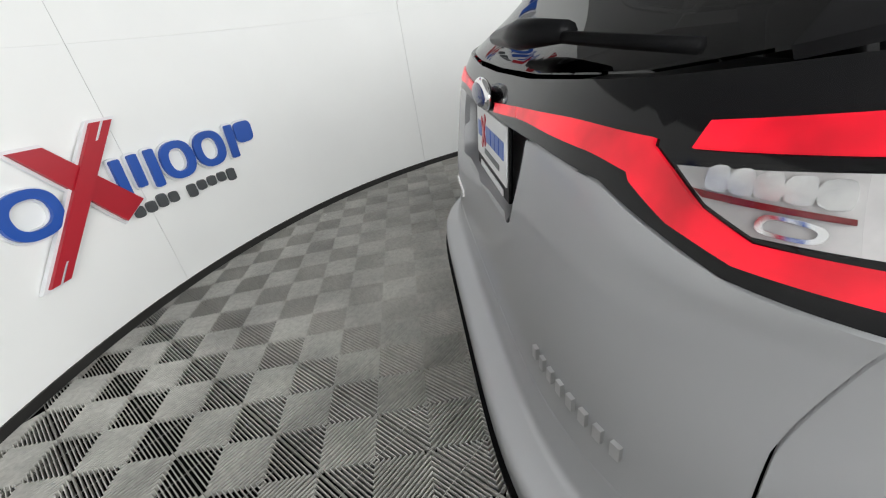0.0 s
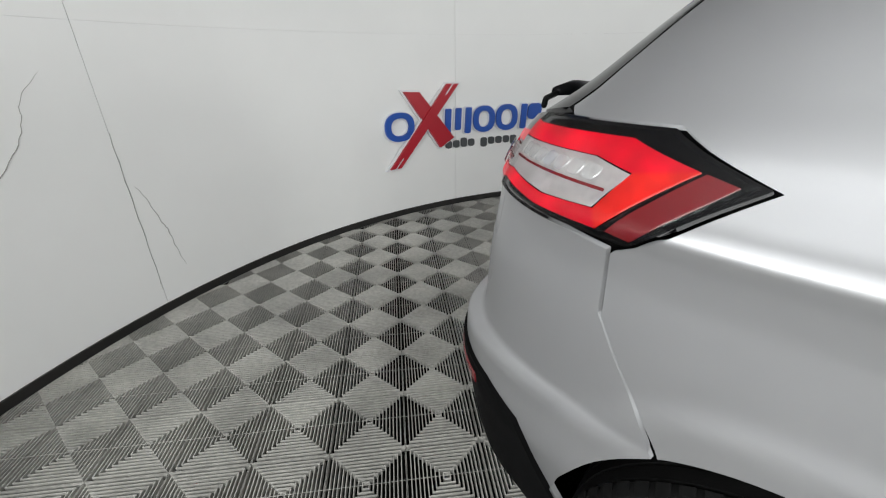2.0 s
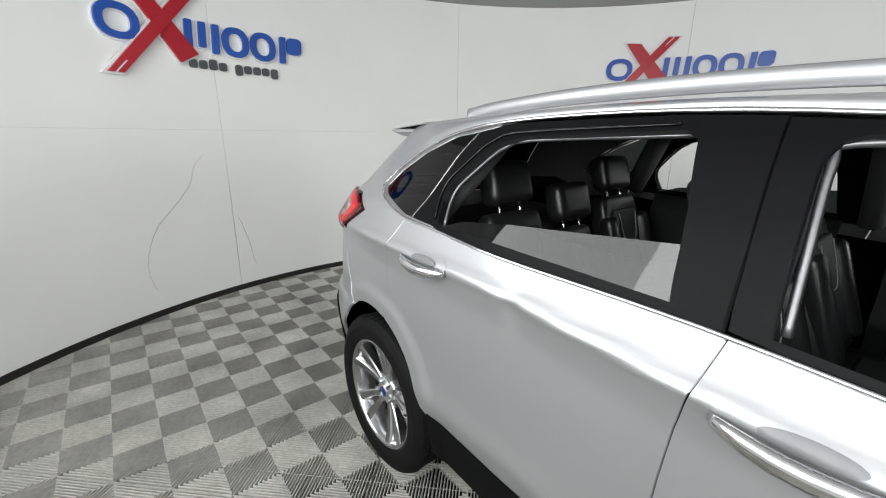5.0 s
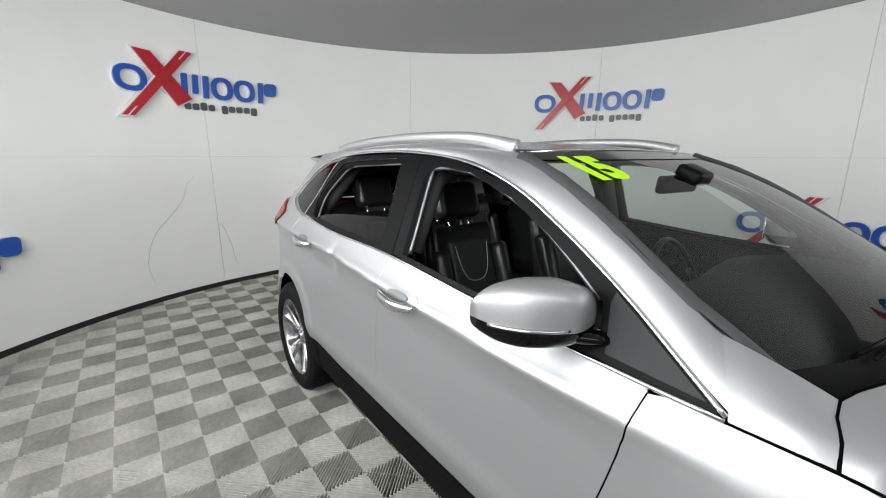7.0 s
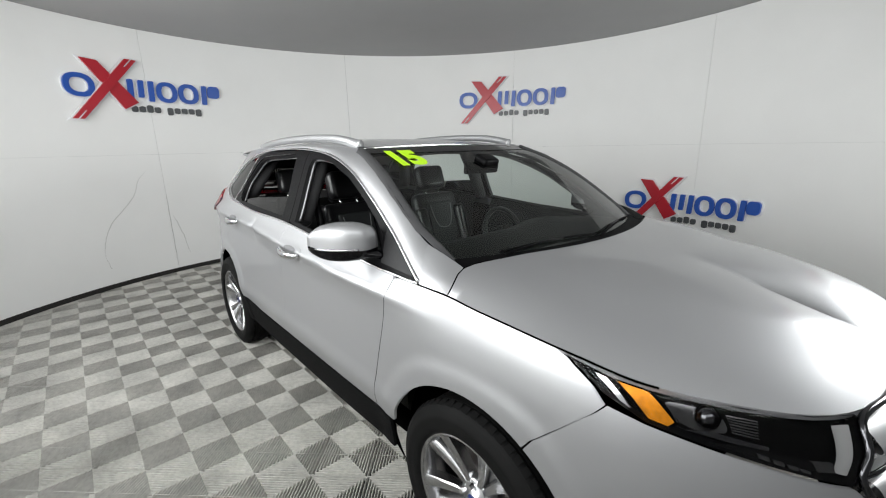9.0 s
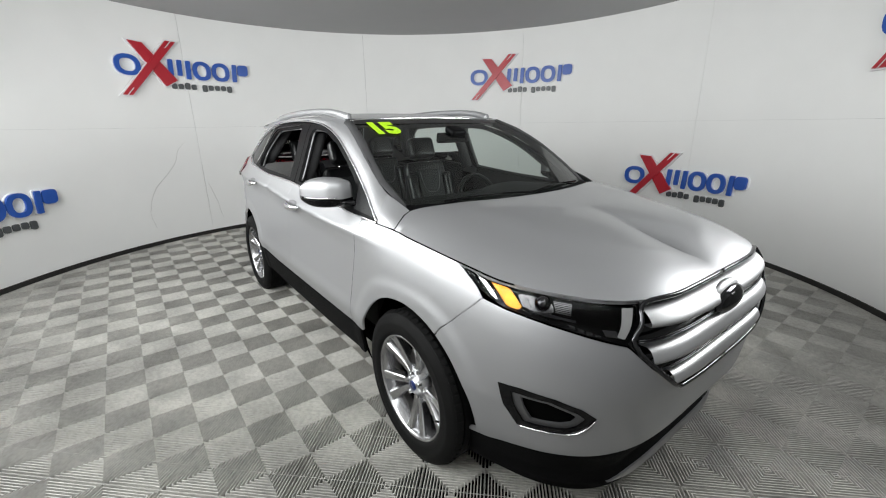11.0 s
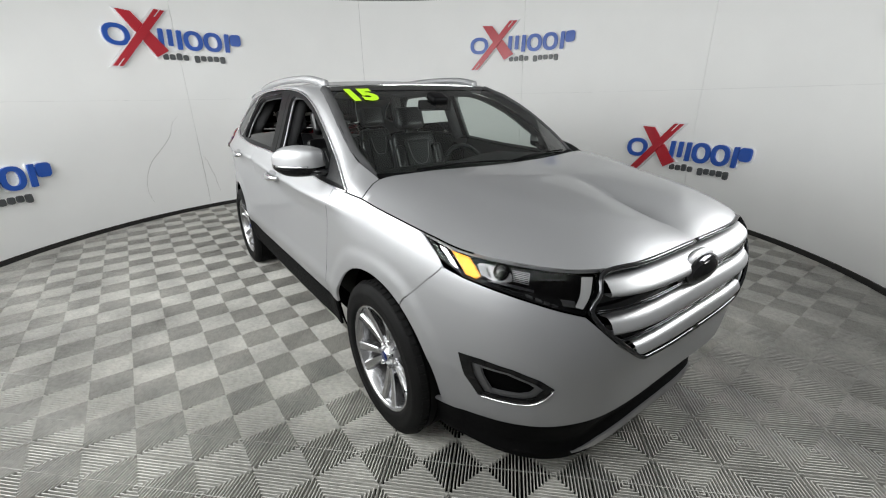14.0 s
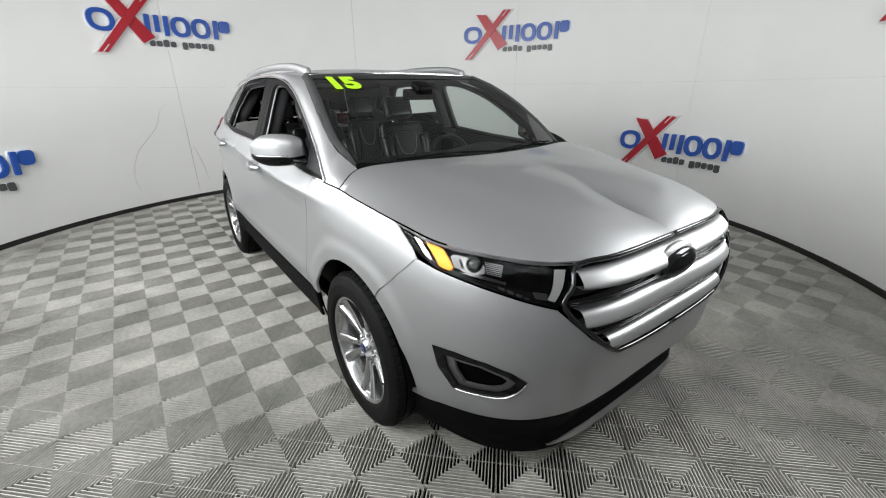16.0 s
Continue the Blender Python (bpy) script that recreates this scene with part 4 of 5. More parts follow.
# headlamps
for s in (1, -1):
    kw = dict(scale=DEG, side=s)
    lamp = panel("headlamp", HEAD, BLACK_VOID, car, skin, lift=-0.035, skirt=0, label="black headlamp with amber corner and clear lens", **kw)
    rim = [skin(u, z) for u, z in HEAD + HEAD[:1]]
    back = [skin(u, z) + Vector((-0.03, 0.03, 0)) for u, z in HEAD + HEAD[:1]]
    part("housing_wall", grid([[Vector((p.x, p.y * s, p.z)), Vector((q.x, q.y * s, q.z))] for p, q in zip(rim, back)]), BLACK_SATIN, lamp)
    panel("chrome_corner", [(130.4, 1.066), (131.0, 1.062), (131.7, 1.006), (131.2, 1.016)], REFLECTOR, lamp, skin, lift=-0.014, skirt=0.01, step=0.02, label="bright reflector", **kw)
    panel("amber_reflector", [(131.6, 1.060), (133.2, 1.053), (134.0, 1.0), (133.6, 0.988), (132.6, 0.994)], AMBER, lamp, skin, lift=-0.012, skirt=0.012, step=0.02, label="amber side reflector", **kw)
    panel("projector_bowl", rounded([(133.9, 1.040), (135.6, 1.045), (136.9, 1.036), (137.0, 1.004), (135.6, 0.994), (134.5, 1.0)], 4, True), REFLECTOR_DIM, lamp, skin, lift=-0.026, skirt=0.01, step=0.02, label="grey reflector bowl", **kw)
    for k in range(7):
        z0 = 1.040 - 0.0055 * k
        panel("reflector_rib", [(137.3, z0), (139.2 - 0.06 * k, z0 - 0.003), (139.2 - 0.06 * k, z0 - 0.006), (137.3, z0 - 0.003)], REFLECTOR_DIM, lamp, skin, lift=-0.016, skirt=0.006, step=0.03, **kw)
    for k in range(5):
        u0 = 133.9 + 0.16 * k
        panel("reflector_flute", [(u0, 1.036), (u0 + 0.09, 1.036), (u0 + 0.35, 1.002), (u0 + 0.26, 1.002)], REFLECTOR_DIM, lamp, skin, lift=-0.013, skirt=0.006, step=0.03, **kw)
    for k in range(4):
        u0 = 138.4 + 0.95 * k
        z0 = 0.972 - 0.0075 * k
        panel("lower_reflector", [(u0, z0), (u0 + 0.7, z0 - 0.004), (u0 + 0.75, z0 - 0.014), (u0 + 0.1, z0 - 0.010)], REFLECTOR_DIM, lamp, skin, lift=-0.012, skirt=0.008, step=0.02, **kw)
    c = skin(136.4, 1.012)
    bm = bmesh.new()
    bmesh.ops.create_uvsphere(bm, u_segments=24, v_segments=14, radius=0.030, matrix=Matrix.Translation((c.x - 0.030, (c.y + 0.024) * s, c.z)))
    part("projector", bm, DARK_CHROME, lamp, "round projector lens")
    panel("projector_lip", [(134.6, 0.990), (139.2, 0.980), (139.3, 0.988), (136.0, 0.998)], DARK_CHROME, lamp, skin, lift=-0.014, skirt=0.01, step=0.03, **kw)
    panel("projector_shelf", [(135.5, 0.974), (139.0, 0.960), (143.0, 0.94), (143.2, 0.958), (139.2, 0.976)], BLACK_PLASTIC, lamp, skin, lift=-0.018, skirt=0.015, step=0.03, **kw)
    panel("inner_reflector", [(142.2, 0.966), (144.0, 0.962), (144.2, 0.940), (142.6, 0.944)], REFLECTOR_DIM, lamp, skin, lift=-0.016, skirt=0.01, step=0.02, label="small grey reflector", **kw)
    panel("dark_cover", [(140.0, 1.040), (144.2, 1.034), (143.4, 1.000), (140.2, 1.008)], BLACK_VOID, lamp, skin, lift=-0.018, skirt=0.012, step=0.03, **kw)
    panel("light_guide", [(145.5, 1.032), (147.0, 1.030), (146.2, 0.985), (145.1, 0.936), (144.2, 0.942), (144.9, 0.985)], LIGHT_GUIDE, lamp, skin, lift=-0.010, skirt=0.012, step=0.02, label="white slanted light guide", **kw)
    panel("lens", HEAD, LENS, lamp, skin, lift=0.001, skirt=0.004, step=0.03, label="clear lens", **kw)

# windscreen surface
screen_x = spline([(1.12, 1.52), (1.20, 1.41), (1.34, 1.165), (1.52, 0.80), (1.60, 0.60), (1.668, 0.375)])


def screen(y, z):
    base = 1 - blend(1.15, 1.68, z)
    return Vector((screen_x(z) - (0.12 * base + 0.055) * (y / 0.72) ** 2, y, z))


edge_y = spline([(1.14, 0.77), (1.24, 0.765), (1.30, 0.785), (1.42, 0.768), (1.55, 0.722), (1.6, 0.697), (1.668, 0.645)])
# bonnet
spine_z = spline([(0.0, 1.252), (0.35, 1.232), (0.65, 1.192), (0.85, 1.140), (1.0, 1.092)])


def bonnet_rows(s):
    rows = []
    x_edge = [1.30 + 0.025 * i for i in range(20)]
    us = [sx(x, hood_edge(x))[0] for x in x_edge]
    us += list(np.linspace(us[-1], 180, 26)[1:])
    n = len(us)
    b0 = skin(us[0], hood_edge(x_edge[0]))
    for i, u in enumerate(us):
        f = i / (n - 1)
        x = x_edge[i] if i < 20 else None
        z = hood_edge(x) if x else 0
        if x is None:
            z = hood_edge(skin(u, 1.05).x)
        b = skin(u, z)
        c = Vector((1.46 + (2.14 - 1.46) * f ** 1.1, 0, spine_z(f)))
        row = []
        for j in range(25):
            v = j / 24
            lift = 1 - (1 - v) ** (2.7 + 6.5 * (1 - min(1, f * 1.5)) ** 2)
            crease = 0.006 * math.exp(-((v - 0.40) / 0.08) ** 2) * math.sin(math.pi * min(f * 1.1, 1)) - 0.004 * math.exp(-((v - 0.28) / 0.09) ** 2) * (1 - f)
            p = b.lerp(c, v)
            if f < 0.25:
                want = screen(p.y, 1.24).x + 0.11
                p.x += (want - (b0.x + (1.46 - b0.x) * v)) * (1 - f / 0.25) ** 2 * blend(0.0, 0.15, v)
            row.append(Vector((p.x, p.y * s, b.z + (c.z - b.z) * lift + crease)))
        rows.append(row)
    return rows


rr, rl = bonnet_rows(1), bonnet_rows(-1)
bm = grid([a + b[::-1][1:] for a, b in zip(rr, rl)])
bmesh.ops.recalc_face_normals(bm, faces=bm.faces)
edge = [e for e in bm.edges if e.is_boundary]
ext = bmesh.ops.extrude_edge_only(bm, edges=edge)["geom"]
bmesh.ops.translate(bm, vec=(0, 0, -0.014), verts=[g for g in ext if isinstance(g, bmesh.types.BMVert)])
bonnet = part("bonnet", bm, PAINT, car)
bonnet.data.set_sharp_from_angle(angle=radians(50))

# black strips drawn as gap shade round the bonnet and before the front doors
for s in (1, -1):
    line = [skin(*sx(x, hood_edge(x) - 0.003)) for x in np.linspace(1.04, 1.98, 40)]
    part("bonnet_gap_shade", tube([Vector((p.x, (p.y + 0.0015) * s, p.z)) for p in line], 0.0034, 6), BLACK_VOID, car, "black strip drawn as shade in the bonnet gap")
    corner = (rr if s > 0 else rl)[0][:7]
    part("bonnet_gap_shade", tube([p + Vector((-0.002, 0, -0.001)) for p in corner], 0.0034, 6), BLACK_VOID, car, "black strip drawn as shade in the bonnet gap")
    line = [skin(*sx(seam_fr(z), z)) for z in np.linspace(SILL, 1.15, 24)]
    part("door_gap_shade", tube([Vector((p.x, (p.y + 0.003) * s, p.z)) for p in line], 0.0030, 6), BLACK_VOID, car, "black strip drawn as shade in the door gap")

# windscreen
rows = [[screen(edge_y(z) * t, z) for t in np.linspace(-1, 1, 25)] for z in np.linspace(1.21, 1.664, 22)]
part("windscreen", grid(rows), CLEAR, car, "clear windscreen")
for ya, yb, name in ((-1.0, -0.965, "screen_border"), (0.965, 1.0, "screen_border")):
    rows = [[screen(edge_y(z) * t, z) + Vector((0.003, 0, 0.002)) for t in np.linspace(ya, yb, 4)] for z in np.linspace(1.21, 1.664, 22)]
    part(name, grid(rows), BLACK_GLOSS, car, "black screen border")
part("screen_border", grid([[screen(edge_y(z) * t, z) + Vector((0.003, 0, 0.002)) for t in np.linspace(-0.965, 0.965, 25)] for z in np.linspace(1.63, 1.664, 4)]), BLACK_GLOSS, car, "black screen border")
rows = []
for p in (rr[0] + rl[0][::-1][1:])[2:-2]:
    y = max(min(p.y, edge_y(1.235)), -edge_y(1.235))
    a, b = p + Vector((0, 0, -0.013)), screen(y, 1.232) + Vector((0.004, 0, 0.003))
    rows.append([a.lerp(b, t) + Vector((0, 0, -0.012 * math.sin(math.pi * t))) for t in np.linspace(0, 1, 5)])
part("cowl", grid(rows), BLACK_PLASTIC, car, "black plastic cowl")

roof_mid = spline([(-1.76, 1.655), (-1.5, 1.682), (-1.2, 1.703), (-0.5, 1.722), (0.0, 1.708), (0.38, 1.668)])
roof_edge_z = spline([(-1.76, 1.628), (-1.5, 1.645), (-1.2, 1.660), (-0.5, 1.678), (0.0, 1.676), (0.2, 1.668), (0.40, 1.650)])
roof_edge_y = spline([(-1.76, 0.60), (-1.5, 0.635), (-1.2, 0.655), (-0.5, 0.665), (0.0, 0.668), (0.40, 0.645)])


def roof(x, t):
    y = roof_edge_y(x) * t
    return Vector((x + 0.012 * (1 - t * t) * blend(0.0, 0.36, x) * 0, y, roof_edge_z(x) + (roof_mid(x) - roof_edge_z(x)) * (1 - abs(t) ** 2.4)))


XS = [-1.76 + (0.372 + 1.76) * i / 40 for i in range(41)]
roof_ob = part("roof", solid(grid([[roof(x, t) for t in np.linspace(-1, 1, 25)] for x in XS]), 0.004), PAINT, car)
part("roof_front_trim", tube([roof(0.374, t) + Vector((0.006, 0, 0.002)) for t in np.linspace(-1, 1, 21)], 0.005, 6), CHROME, car, "thin bright strip at the front of the roof")
for s in (1, -1):
    rows = []
    for i in range(46):
        f = i / 45
        x1 = -1.30 + (1.145 + 1.30) * f
        p1 = skin(*sx(x1, upper_z(x1) + 0.010))
        if f < 0.70:
            x2 = -1.30 + (0.38 + 1.30) * (f / 0.70)
            p2 = Vector((x2, -roof_edge_y(x2), roof_edge_z(x2)))
        else:
            z = 1.652 - (1.652 - 1.285) * ((f - 0.70) / 0.30)
            p2 = screen(-edge_y(z), z)
        mid = (p1 + p2) / 2 + Vector((0, -0.012, 0.016 if f < 0.9 else 0.012))
        row = [p1 * (1 - t) ** 2 + mid * 2 * t * (1 - t) + p2 * t * t for t in np.linspace(0, 1, 8)]
        rows.append([Vector((p.x, p.y * s, p.z)) for p in row])
    bm = grid(rows)
    bmesh.ops.recalc_face_normals(bm, faces=bm.faces)
    part("roof_side_rail", bm, PAINT, car)
    p = [Vector((x, -y * s, z)) for x, y, z in rounded([(-1.14, 0.625, 1.668), (-1.02, 0.632, 1.690), (-0.7, 0.640, 1.713), (-0.3, 0.640, 1.722), (0.05, 0.634, 1.714), (0.22, 0.624, 1.694), (0.33, 0.612, 1.668)], 5)]
    part("roof_rack_bar", tube(p, lambda t: 0.014 + 0.006 * (abs(2 * t - 1) ** 4), 12, 1.7), PAINT, car, "satin silver roof rack bar")
    # pillar foot, between the pillar's end and the bonnet's rear corner
    first = rows[-1]
    corner = (rr if s > 0 else rl)[0][:4]
    last = []
    for t in np.linspace(0, 1, 8):
        q = t * (len(corner) - 1)
        c = min(int(q), len(corner) - 2)
        last.append(corner[c].lerp(corner[c + 1], q - c) + Vector((-0.0015, 0, 0.0)))
    foot = []
    for i in range(7):
        t = i / 6
        x = 1.145 + (1.2988 - 1.145) * t
        low = skin(*sx(x, hood_edge(x) - 0.004))
        row = [a.lerp(b, t) + Vector((0, -0.006 * s * math.sin(math.pi * t), 0.006 * math.sin(math.pi * t))) for a, b in zip(first, last)]
        foot.append([Vector((low.x, low.y * s, low.z))] + row[1:])
    bm = grid(foot)
    bmesh.ops.recalc_face_normals(bm, faces=bm.faces)
    part("pillar_foot", bm, PAINT, car)

# spoiler over the rear window
rows = []
for t in np.linspace(-1, 1, 25):
    y = 0.605 * t
    back = -1.825 + 0.06 * abs(t) ** 3
    ring = [(-1.56, 0.010), (-1.70, 0.013), (back + 0.03, 0.006), (back, -0.010), (back + 0.012, -0.034), (-1.74, -0.058), (-1.58, -0.05)]
    thin = 1 - 0.8 * abs(t) ** 8
    rows.append([Vector((x, y, 1.655 - 0.032 * abs(t) ** 2.4 + dz * thin)) for x, dz in ring])
bm = grid(rows, True)
bm.verts.ensure_lookup_table()
bm.faces.new(bm.verts[:7])
bm.faces.new(bm.verts[-7:])
bmesh.ops.recalc_face_normals(bm, faces=bm.faces)
sharp(part("spoiler", bm, PAINT, car, "silver roof spoiler"), 45)

# ---------------------------------------------------------------- side windows
OPEN_F = [(-0.04, 1.250), (-0.05, 1.41), (-0.055, 1.56), (-0.035, 1.598), (0.0, 1.610), (0.20, 1.592), (0.45, 1.516), (0.63, 1.428), (0.76, 1.352), (0.84, 1.296), (0.865, 1.196), (0.4, 1.216)]
OPEN_R = [(-1.035, 1.292), (-1.055, 1.37), (-1.045, 1.425), (-0.995, 1.480), (-0.93, 1.54), (-0.88, 1.572), (-0.78, 1.598), (-0.30, 1.618), (-0.272, 1.605), (-0.245, 1.45), (-0.22, 1.262)]
frame_f = on_x([(-0.105, 1.243)] + belt_line(0.0, 1.10, 0.0) + [(x, z) for x, z in UPPER[::-1] if x > -0.05] + [(-0.12, 1.642), (-0.115, 1.4)])
frame_r = on_x([(-1.06, 1.53), (-1.12, 1.42), (-1.198, 1.284)] + belt_line(-1.1, -0.115, 0.0) + [(-0.121, 1.4), (-0.126, 1.645), (-0.32, 1.652), (-0.8, 1.642), (-0.9, 1.630), (-0.985, 1.614)])
pair("front_window_frame", frame_f, BLACK_SATIN, holes=[on_x(OPEN_F)], lift=-0.002, skirt=0.03, label="black front window frame")
pair("rear_window_frame", frame_r, BLACK_SATIN, holes=[on_x(OPEN_R)], lift=-0.002, skirt=0.03, label="black rear window frame")
pair("sail_panel", on_x([(0.885, 1.190), (1.105, 1.176), (1.01, 1.236), (0.868, 1.327), (0.862, 1.30)]), SAIL, lift=0.003, skirt=0.006, step=0.03, label="dark grey triangular plate at the window corner")
qg = on_x([(-1.50, 1.376), (-1.445, 1.340), (-1.26, 1.293), (-1.205, 1.290), (-1.13, 1.42), (-1.07, 1.53), (-1.0, 1.610), (-1.09, 1.600), (-1.28, 1.530), (-1.42, 1.449)])
pair("quarter_window", qg, TINT, lift=-0.003, skirt=0.006, label="dark tinted quarter window")
drop = [(-1.04, 1.285), (-0.93, 1.322), (-0.72, 1.346), (-0.225, 1.382), (-0.205, 1.25)]
pair("rear_door_glass", on_x(drop), TINT, lift=-0.022, skirt=0.004, label="dark tinted glass wound half down")
for s in (1, -1):
    line = [(x, z) for x, z in rounded(UPPER, 4)]
    part("window_trim", tube([Vector((p.x, p.y * s, p.z)) for p in (skin(*sx(x, z + 0.004)) + Vector((0, -0.003, 0)) for x, z in line)], 0.0065, 6), CHROME, car, "thin chrome window trim")
    part("belt_trim", tube([Vector((p.x, p.y * s, p.z)) for p in (skin(*sx(x, z - 0.003)) + Vector((0, -0.003, 0)) for x, z in rounded(BELT, 4))], 0.006, 6), CHROME, car, "thin chrome belt trim")
    chrome_sail = on_x([(-1.05, 1.275), (-1.26, 1.285), (-1.47, 1.333), (-1.53, 1.378), (-1.44, 1.456), (-1.29, 1.541), (-1.12, 1.603), (-0.9, 1.636), (-0.9, 1.630), (-1.12, 1.594), (-1.285, 1.529), (-1.425, 1.446), (-1.498, 1.378), (-1.455, 1.345), (-1.255, 1.293), (-1.05, 1.279)])
    panel("trim_corner", chrome_sail, ALLOY_GREY, car, skin, scale=DEG, side=s, lift=0.001, skirt=0.006, step=0.02, label="satin chrome corner trim")
    part("window_seal", tube([Vector((p.x, p.y * s, p.z)) for p in (skin(*sx(x, z)) + Vector((0, 0.03, 0)) for x, z in rounded([(-0.025, 1.25), (-0.035, 1.40), (-0.042, 1.55), (-0.02, 1.592), (0.20, 1.582), (0.44, 1.508), (0.62, 1.420), (0.82, 1.29)], 5))], 0.009, 6), ALLOY_DARK, car, "grey door seal")

for s in (1, -1):
    seal = rounded(OPEN_R[:8], 3)
    part("window_seal", tube([Vector((p.x, p.y * s, p.z)) for p in (skin(*sx(x + 0.012, z - 0.012)) + Vector((0, 0.032, 0)) for x, z in seal)], 0.007, 6), ALLOY_DARK, car, "grey door seal")
    part("frame_lip", tube([Vector((p.x, p.y * s, p.z)) for p in (skin(*sx(x - 0.02, z + 0.012)) + Vector((0, -0.001, 0)) for x, z in seal)], 0.004, 6), BLACK_GLOSS, car, "gloss black frame lip")

# sills, arch edges, wheel liners, underbody, black shell for gap shade
sill = on_x([(-0.985, 0.37), (-0.4, 0.355), (0.4, 0.355), (0.985, 0.37)] + [(1.0, SILL - 0.006), (0.5, SILL - 0.006), (0, SILL - 0.006), (-0.5, SILL - 0.006), (-0.985, SILL + 0.02)])
pair("sill", sill, BLACK_PLASTIC, lift=0.006, label="black plastic sill")
# Black sheet added behind the panels, so the gaps read as deep shade.
shell = [(0, 0.24), (30, 0.24), (46, 0.26)] + on_x(arch(AXR, 200, -20, 0.452)) + on_x([(-0.9, 0.37), (0.9, 0.37)]) + on_x(arch(AXF, 200, -20, 0.452)) + [(150, 0.24), (180, 0.24), (180, 0.66), (146, 0.66), (144, 0.90), (128, 1.0), (126, 1.06)] + on_x([(1.2, 1.11), (0.5, 1.14), (-0.5, 1.19), (-1.3, 1.24)]) + [(49, 1.16), (40, 1.15), (30, 1.0), (0, 1.0)]
skin_panel("gap_shade_shell", shell, BLACK_VOID, whole=True, lift=-0.024, skirt=0, step=0.06, label="black shell added behind the panels as shade in the gaps")
for ax in (AXF, AXR):
    for s in (1, -1):
        prof = [(0.440, -0.845), (0.448, -0.84), (0.455, -0.80), (0.455, -0.62), (0.06, -0.60)]
        bm = bmesh.new()
        rows = []
        for i in range(33):
            a = radians(-6 + 192 * i / 32)
            rows.append([Vector((ax + r * math.cos(a), y * s, ARCH_Z + r * math.sin(a))) for r, y in prof])
        bm.free()
        part("wheel_liner", grid(rows), BLACK_VOID, car, "black wheel arch liner")
part("underbody", block((3.9, 1.45, 0.12), 0.03, 2, pose(0, 0, 0.27)), BLACK_VOID, car, "dark underbody")
part("bulkhead", block((0.06, 1.5, 0.75), 0.02, 2, pose(1.22, 0, 0.72)), BLACK_VOID, car, "dark bulkhead")

# ---------------------------------------------------------------- wheels


def make_wheel():
    """Wide twin-arm alloy wheel: a pair of arms spreads from the hub to the rim five times, with open windows between."""
    rim_w = part("wheel", lathe([(0.262, 0.10), (0.252, 0.08), (0.238, 0.02), (0.245, -0.06), (0.259, -0.092), (0.268, -0.098), (0.2715, -0.106), (0.268, -0.111), (0.260, -0.109), (0.252, -0.098), (0.243, -0.07), (0.228, 0.02), (0.238, 0.09), (0.262, 0.10)], 72), ALLOY, car, "machined five twin-spoke alloy wheel")
    prof = [(0.266, 0.112), (0.285, 0.120), (0.325, 0.122), (0.356, 0.112), (0.376, 0.098)]
    for y0 in (0.066, 0.022, -0.022, -0.066):
        prof += [(0.384, y0 + 0.019), (0.384, y0 + 0.005), (0.376, y0 + 0.0038), (0.376, y0 - 0.0038), (0.384, y0 - 0.005)]
    prof += [(0.3825, -0.092), (0.375, -0.104), (0.360, -0.114), (0.345, -0.119), (0.338, -0.1235), (0.325, -0.124), (0.318, -0.1225), (0.300, -0.1235), (0.284, -0.121), (0.274, -0.115), (0.268, -0.106)]
    tyre = part("tyre", lathe(prof, 90), RUBBER, rim_w, "black road tyre")
    tyre.data.set_sharp_from_angle(angle=radians(40))
    for k in range(60):
        ang = radians(6 * k)
        m = Matrix.Rotation(ang, 4, "Y") @ pose(0.3815, -0.088, 0, 0, 0, -24)
        part("tread_block", block((0.006, 0.030, 0.028), 0.001, 1, m), RUBBER, tyre, smooth=False)
    for k in range(5):
        mid = 72 * k + 90
        for sg in (-1, 1):
            rows = []
            for t in np.linspace(0, 1, 13):
                r = 0.050 + 0.205 * t
                ang = radians(mid + sg * (9.5 + 3.0 * t))
                w = 0.015 + 0.014 * t
                y = -0.060 - 0.040 * t ** 1.6
                c = Vector((r * math.cos(ang), y, r * math.sin(ang)))
                side = Vector((-math.sin(ang), 0, math.cos(ang))) * sg
                rows.append([c - side * w + Vector((0, 0.034, 0)), c - side * w * 0.95 + Vector((0, 0.012, 0)), c - side * w * 0.55, c + side * w * 0.75 + Vector((0, -0.001, 0)), c + side * w + Vector((0, 0.004, 0)), c + side * w * 1.05 + Vector((0, 0.044, 0))])
            bm = grid(rows)
            bmesh.ops.recalc_face_normals(bm, faces=bm.faces)
            sharp(part("spoke", bm, ALLOY, rim_w), 40)
        rows = []
        for t in np.linspace(0, 1, 8):
            r = 0.05 + 0.105 * t
            row = []
            for q in np.linspace(-1, 1, 5):
                ang = radians(mid + q * (10.5 + 2.0 * t))
                row.append(Vector((r * math.cos(ang), -0.052 - 0.012 * t + 0.012 * (1 - q * q) + 0.008 + 0.03 * max(0.0, t - 0.7), r * math.sin(ang))))
            rows.append(row)
        part("spoke_channel", grid(rows), ALLOY_GREY, rim_w, "grey sunken channel between the arms")
        ang = radians(mid + 36)
        bm = bmesh.new()
        bmesh.ops.create_cone(bm, cap_ends=True, segments=6, radius1=0.0115, radius2=0.0095, depth=0.024, matrix=Matrix.Translation((0.057 * math.cos(ang), -0.072, 0.057 * math.sin(ang))) @ pose(0, 0, 0, 90, 0, 0))
        part("wheel_nut", bm, CHROME, rim_w, smooth=False)
    part("valve_stem", tube([Vector((0.238, -0.085, 0.05)), Vector((0.222, -0.100, 0.046))], 0.0045, 7), BLACK_PLASTIC, rim_w, "black valve stem")
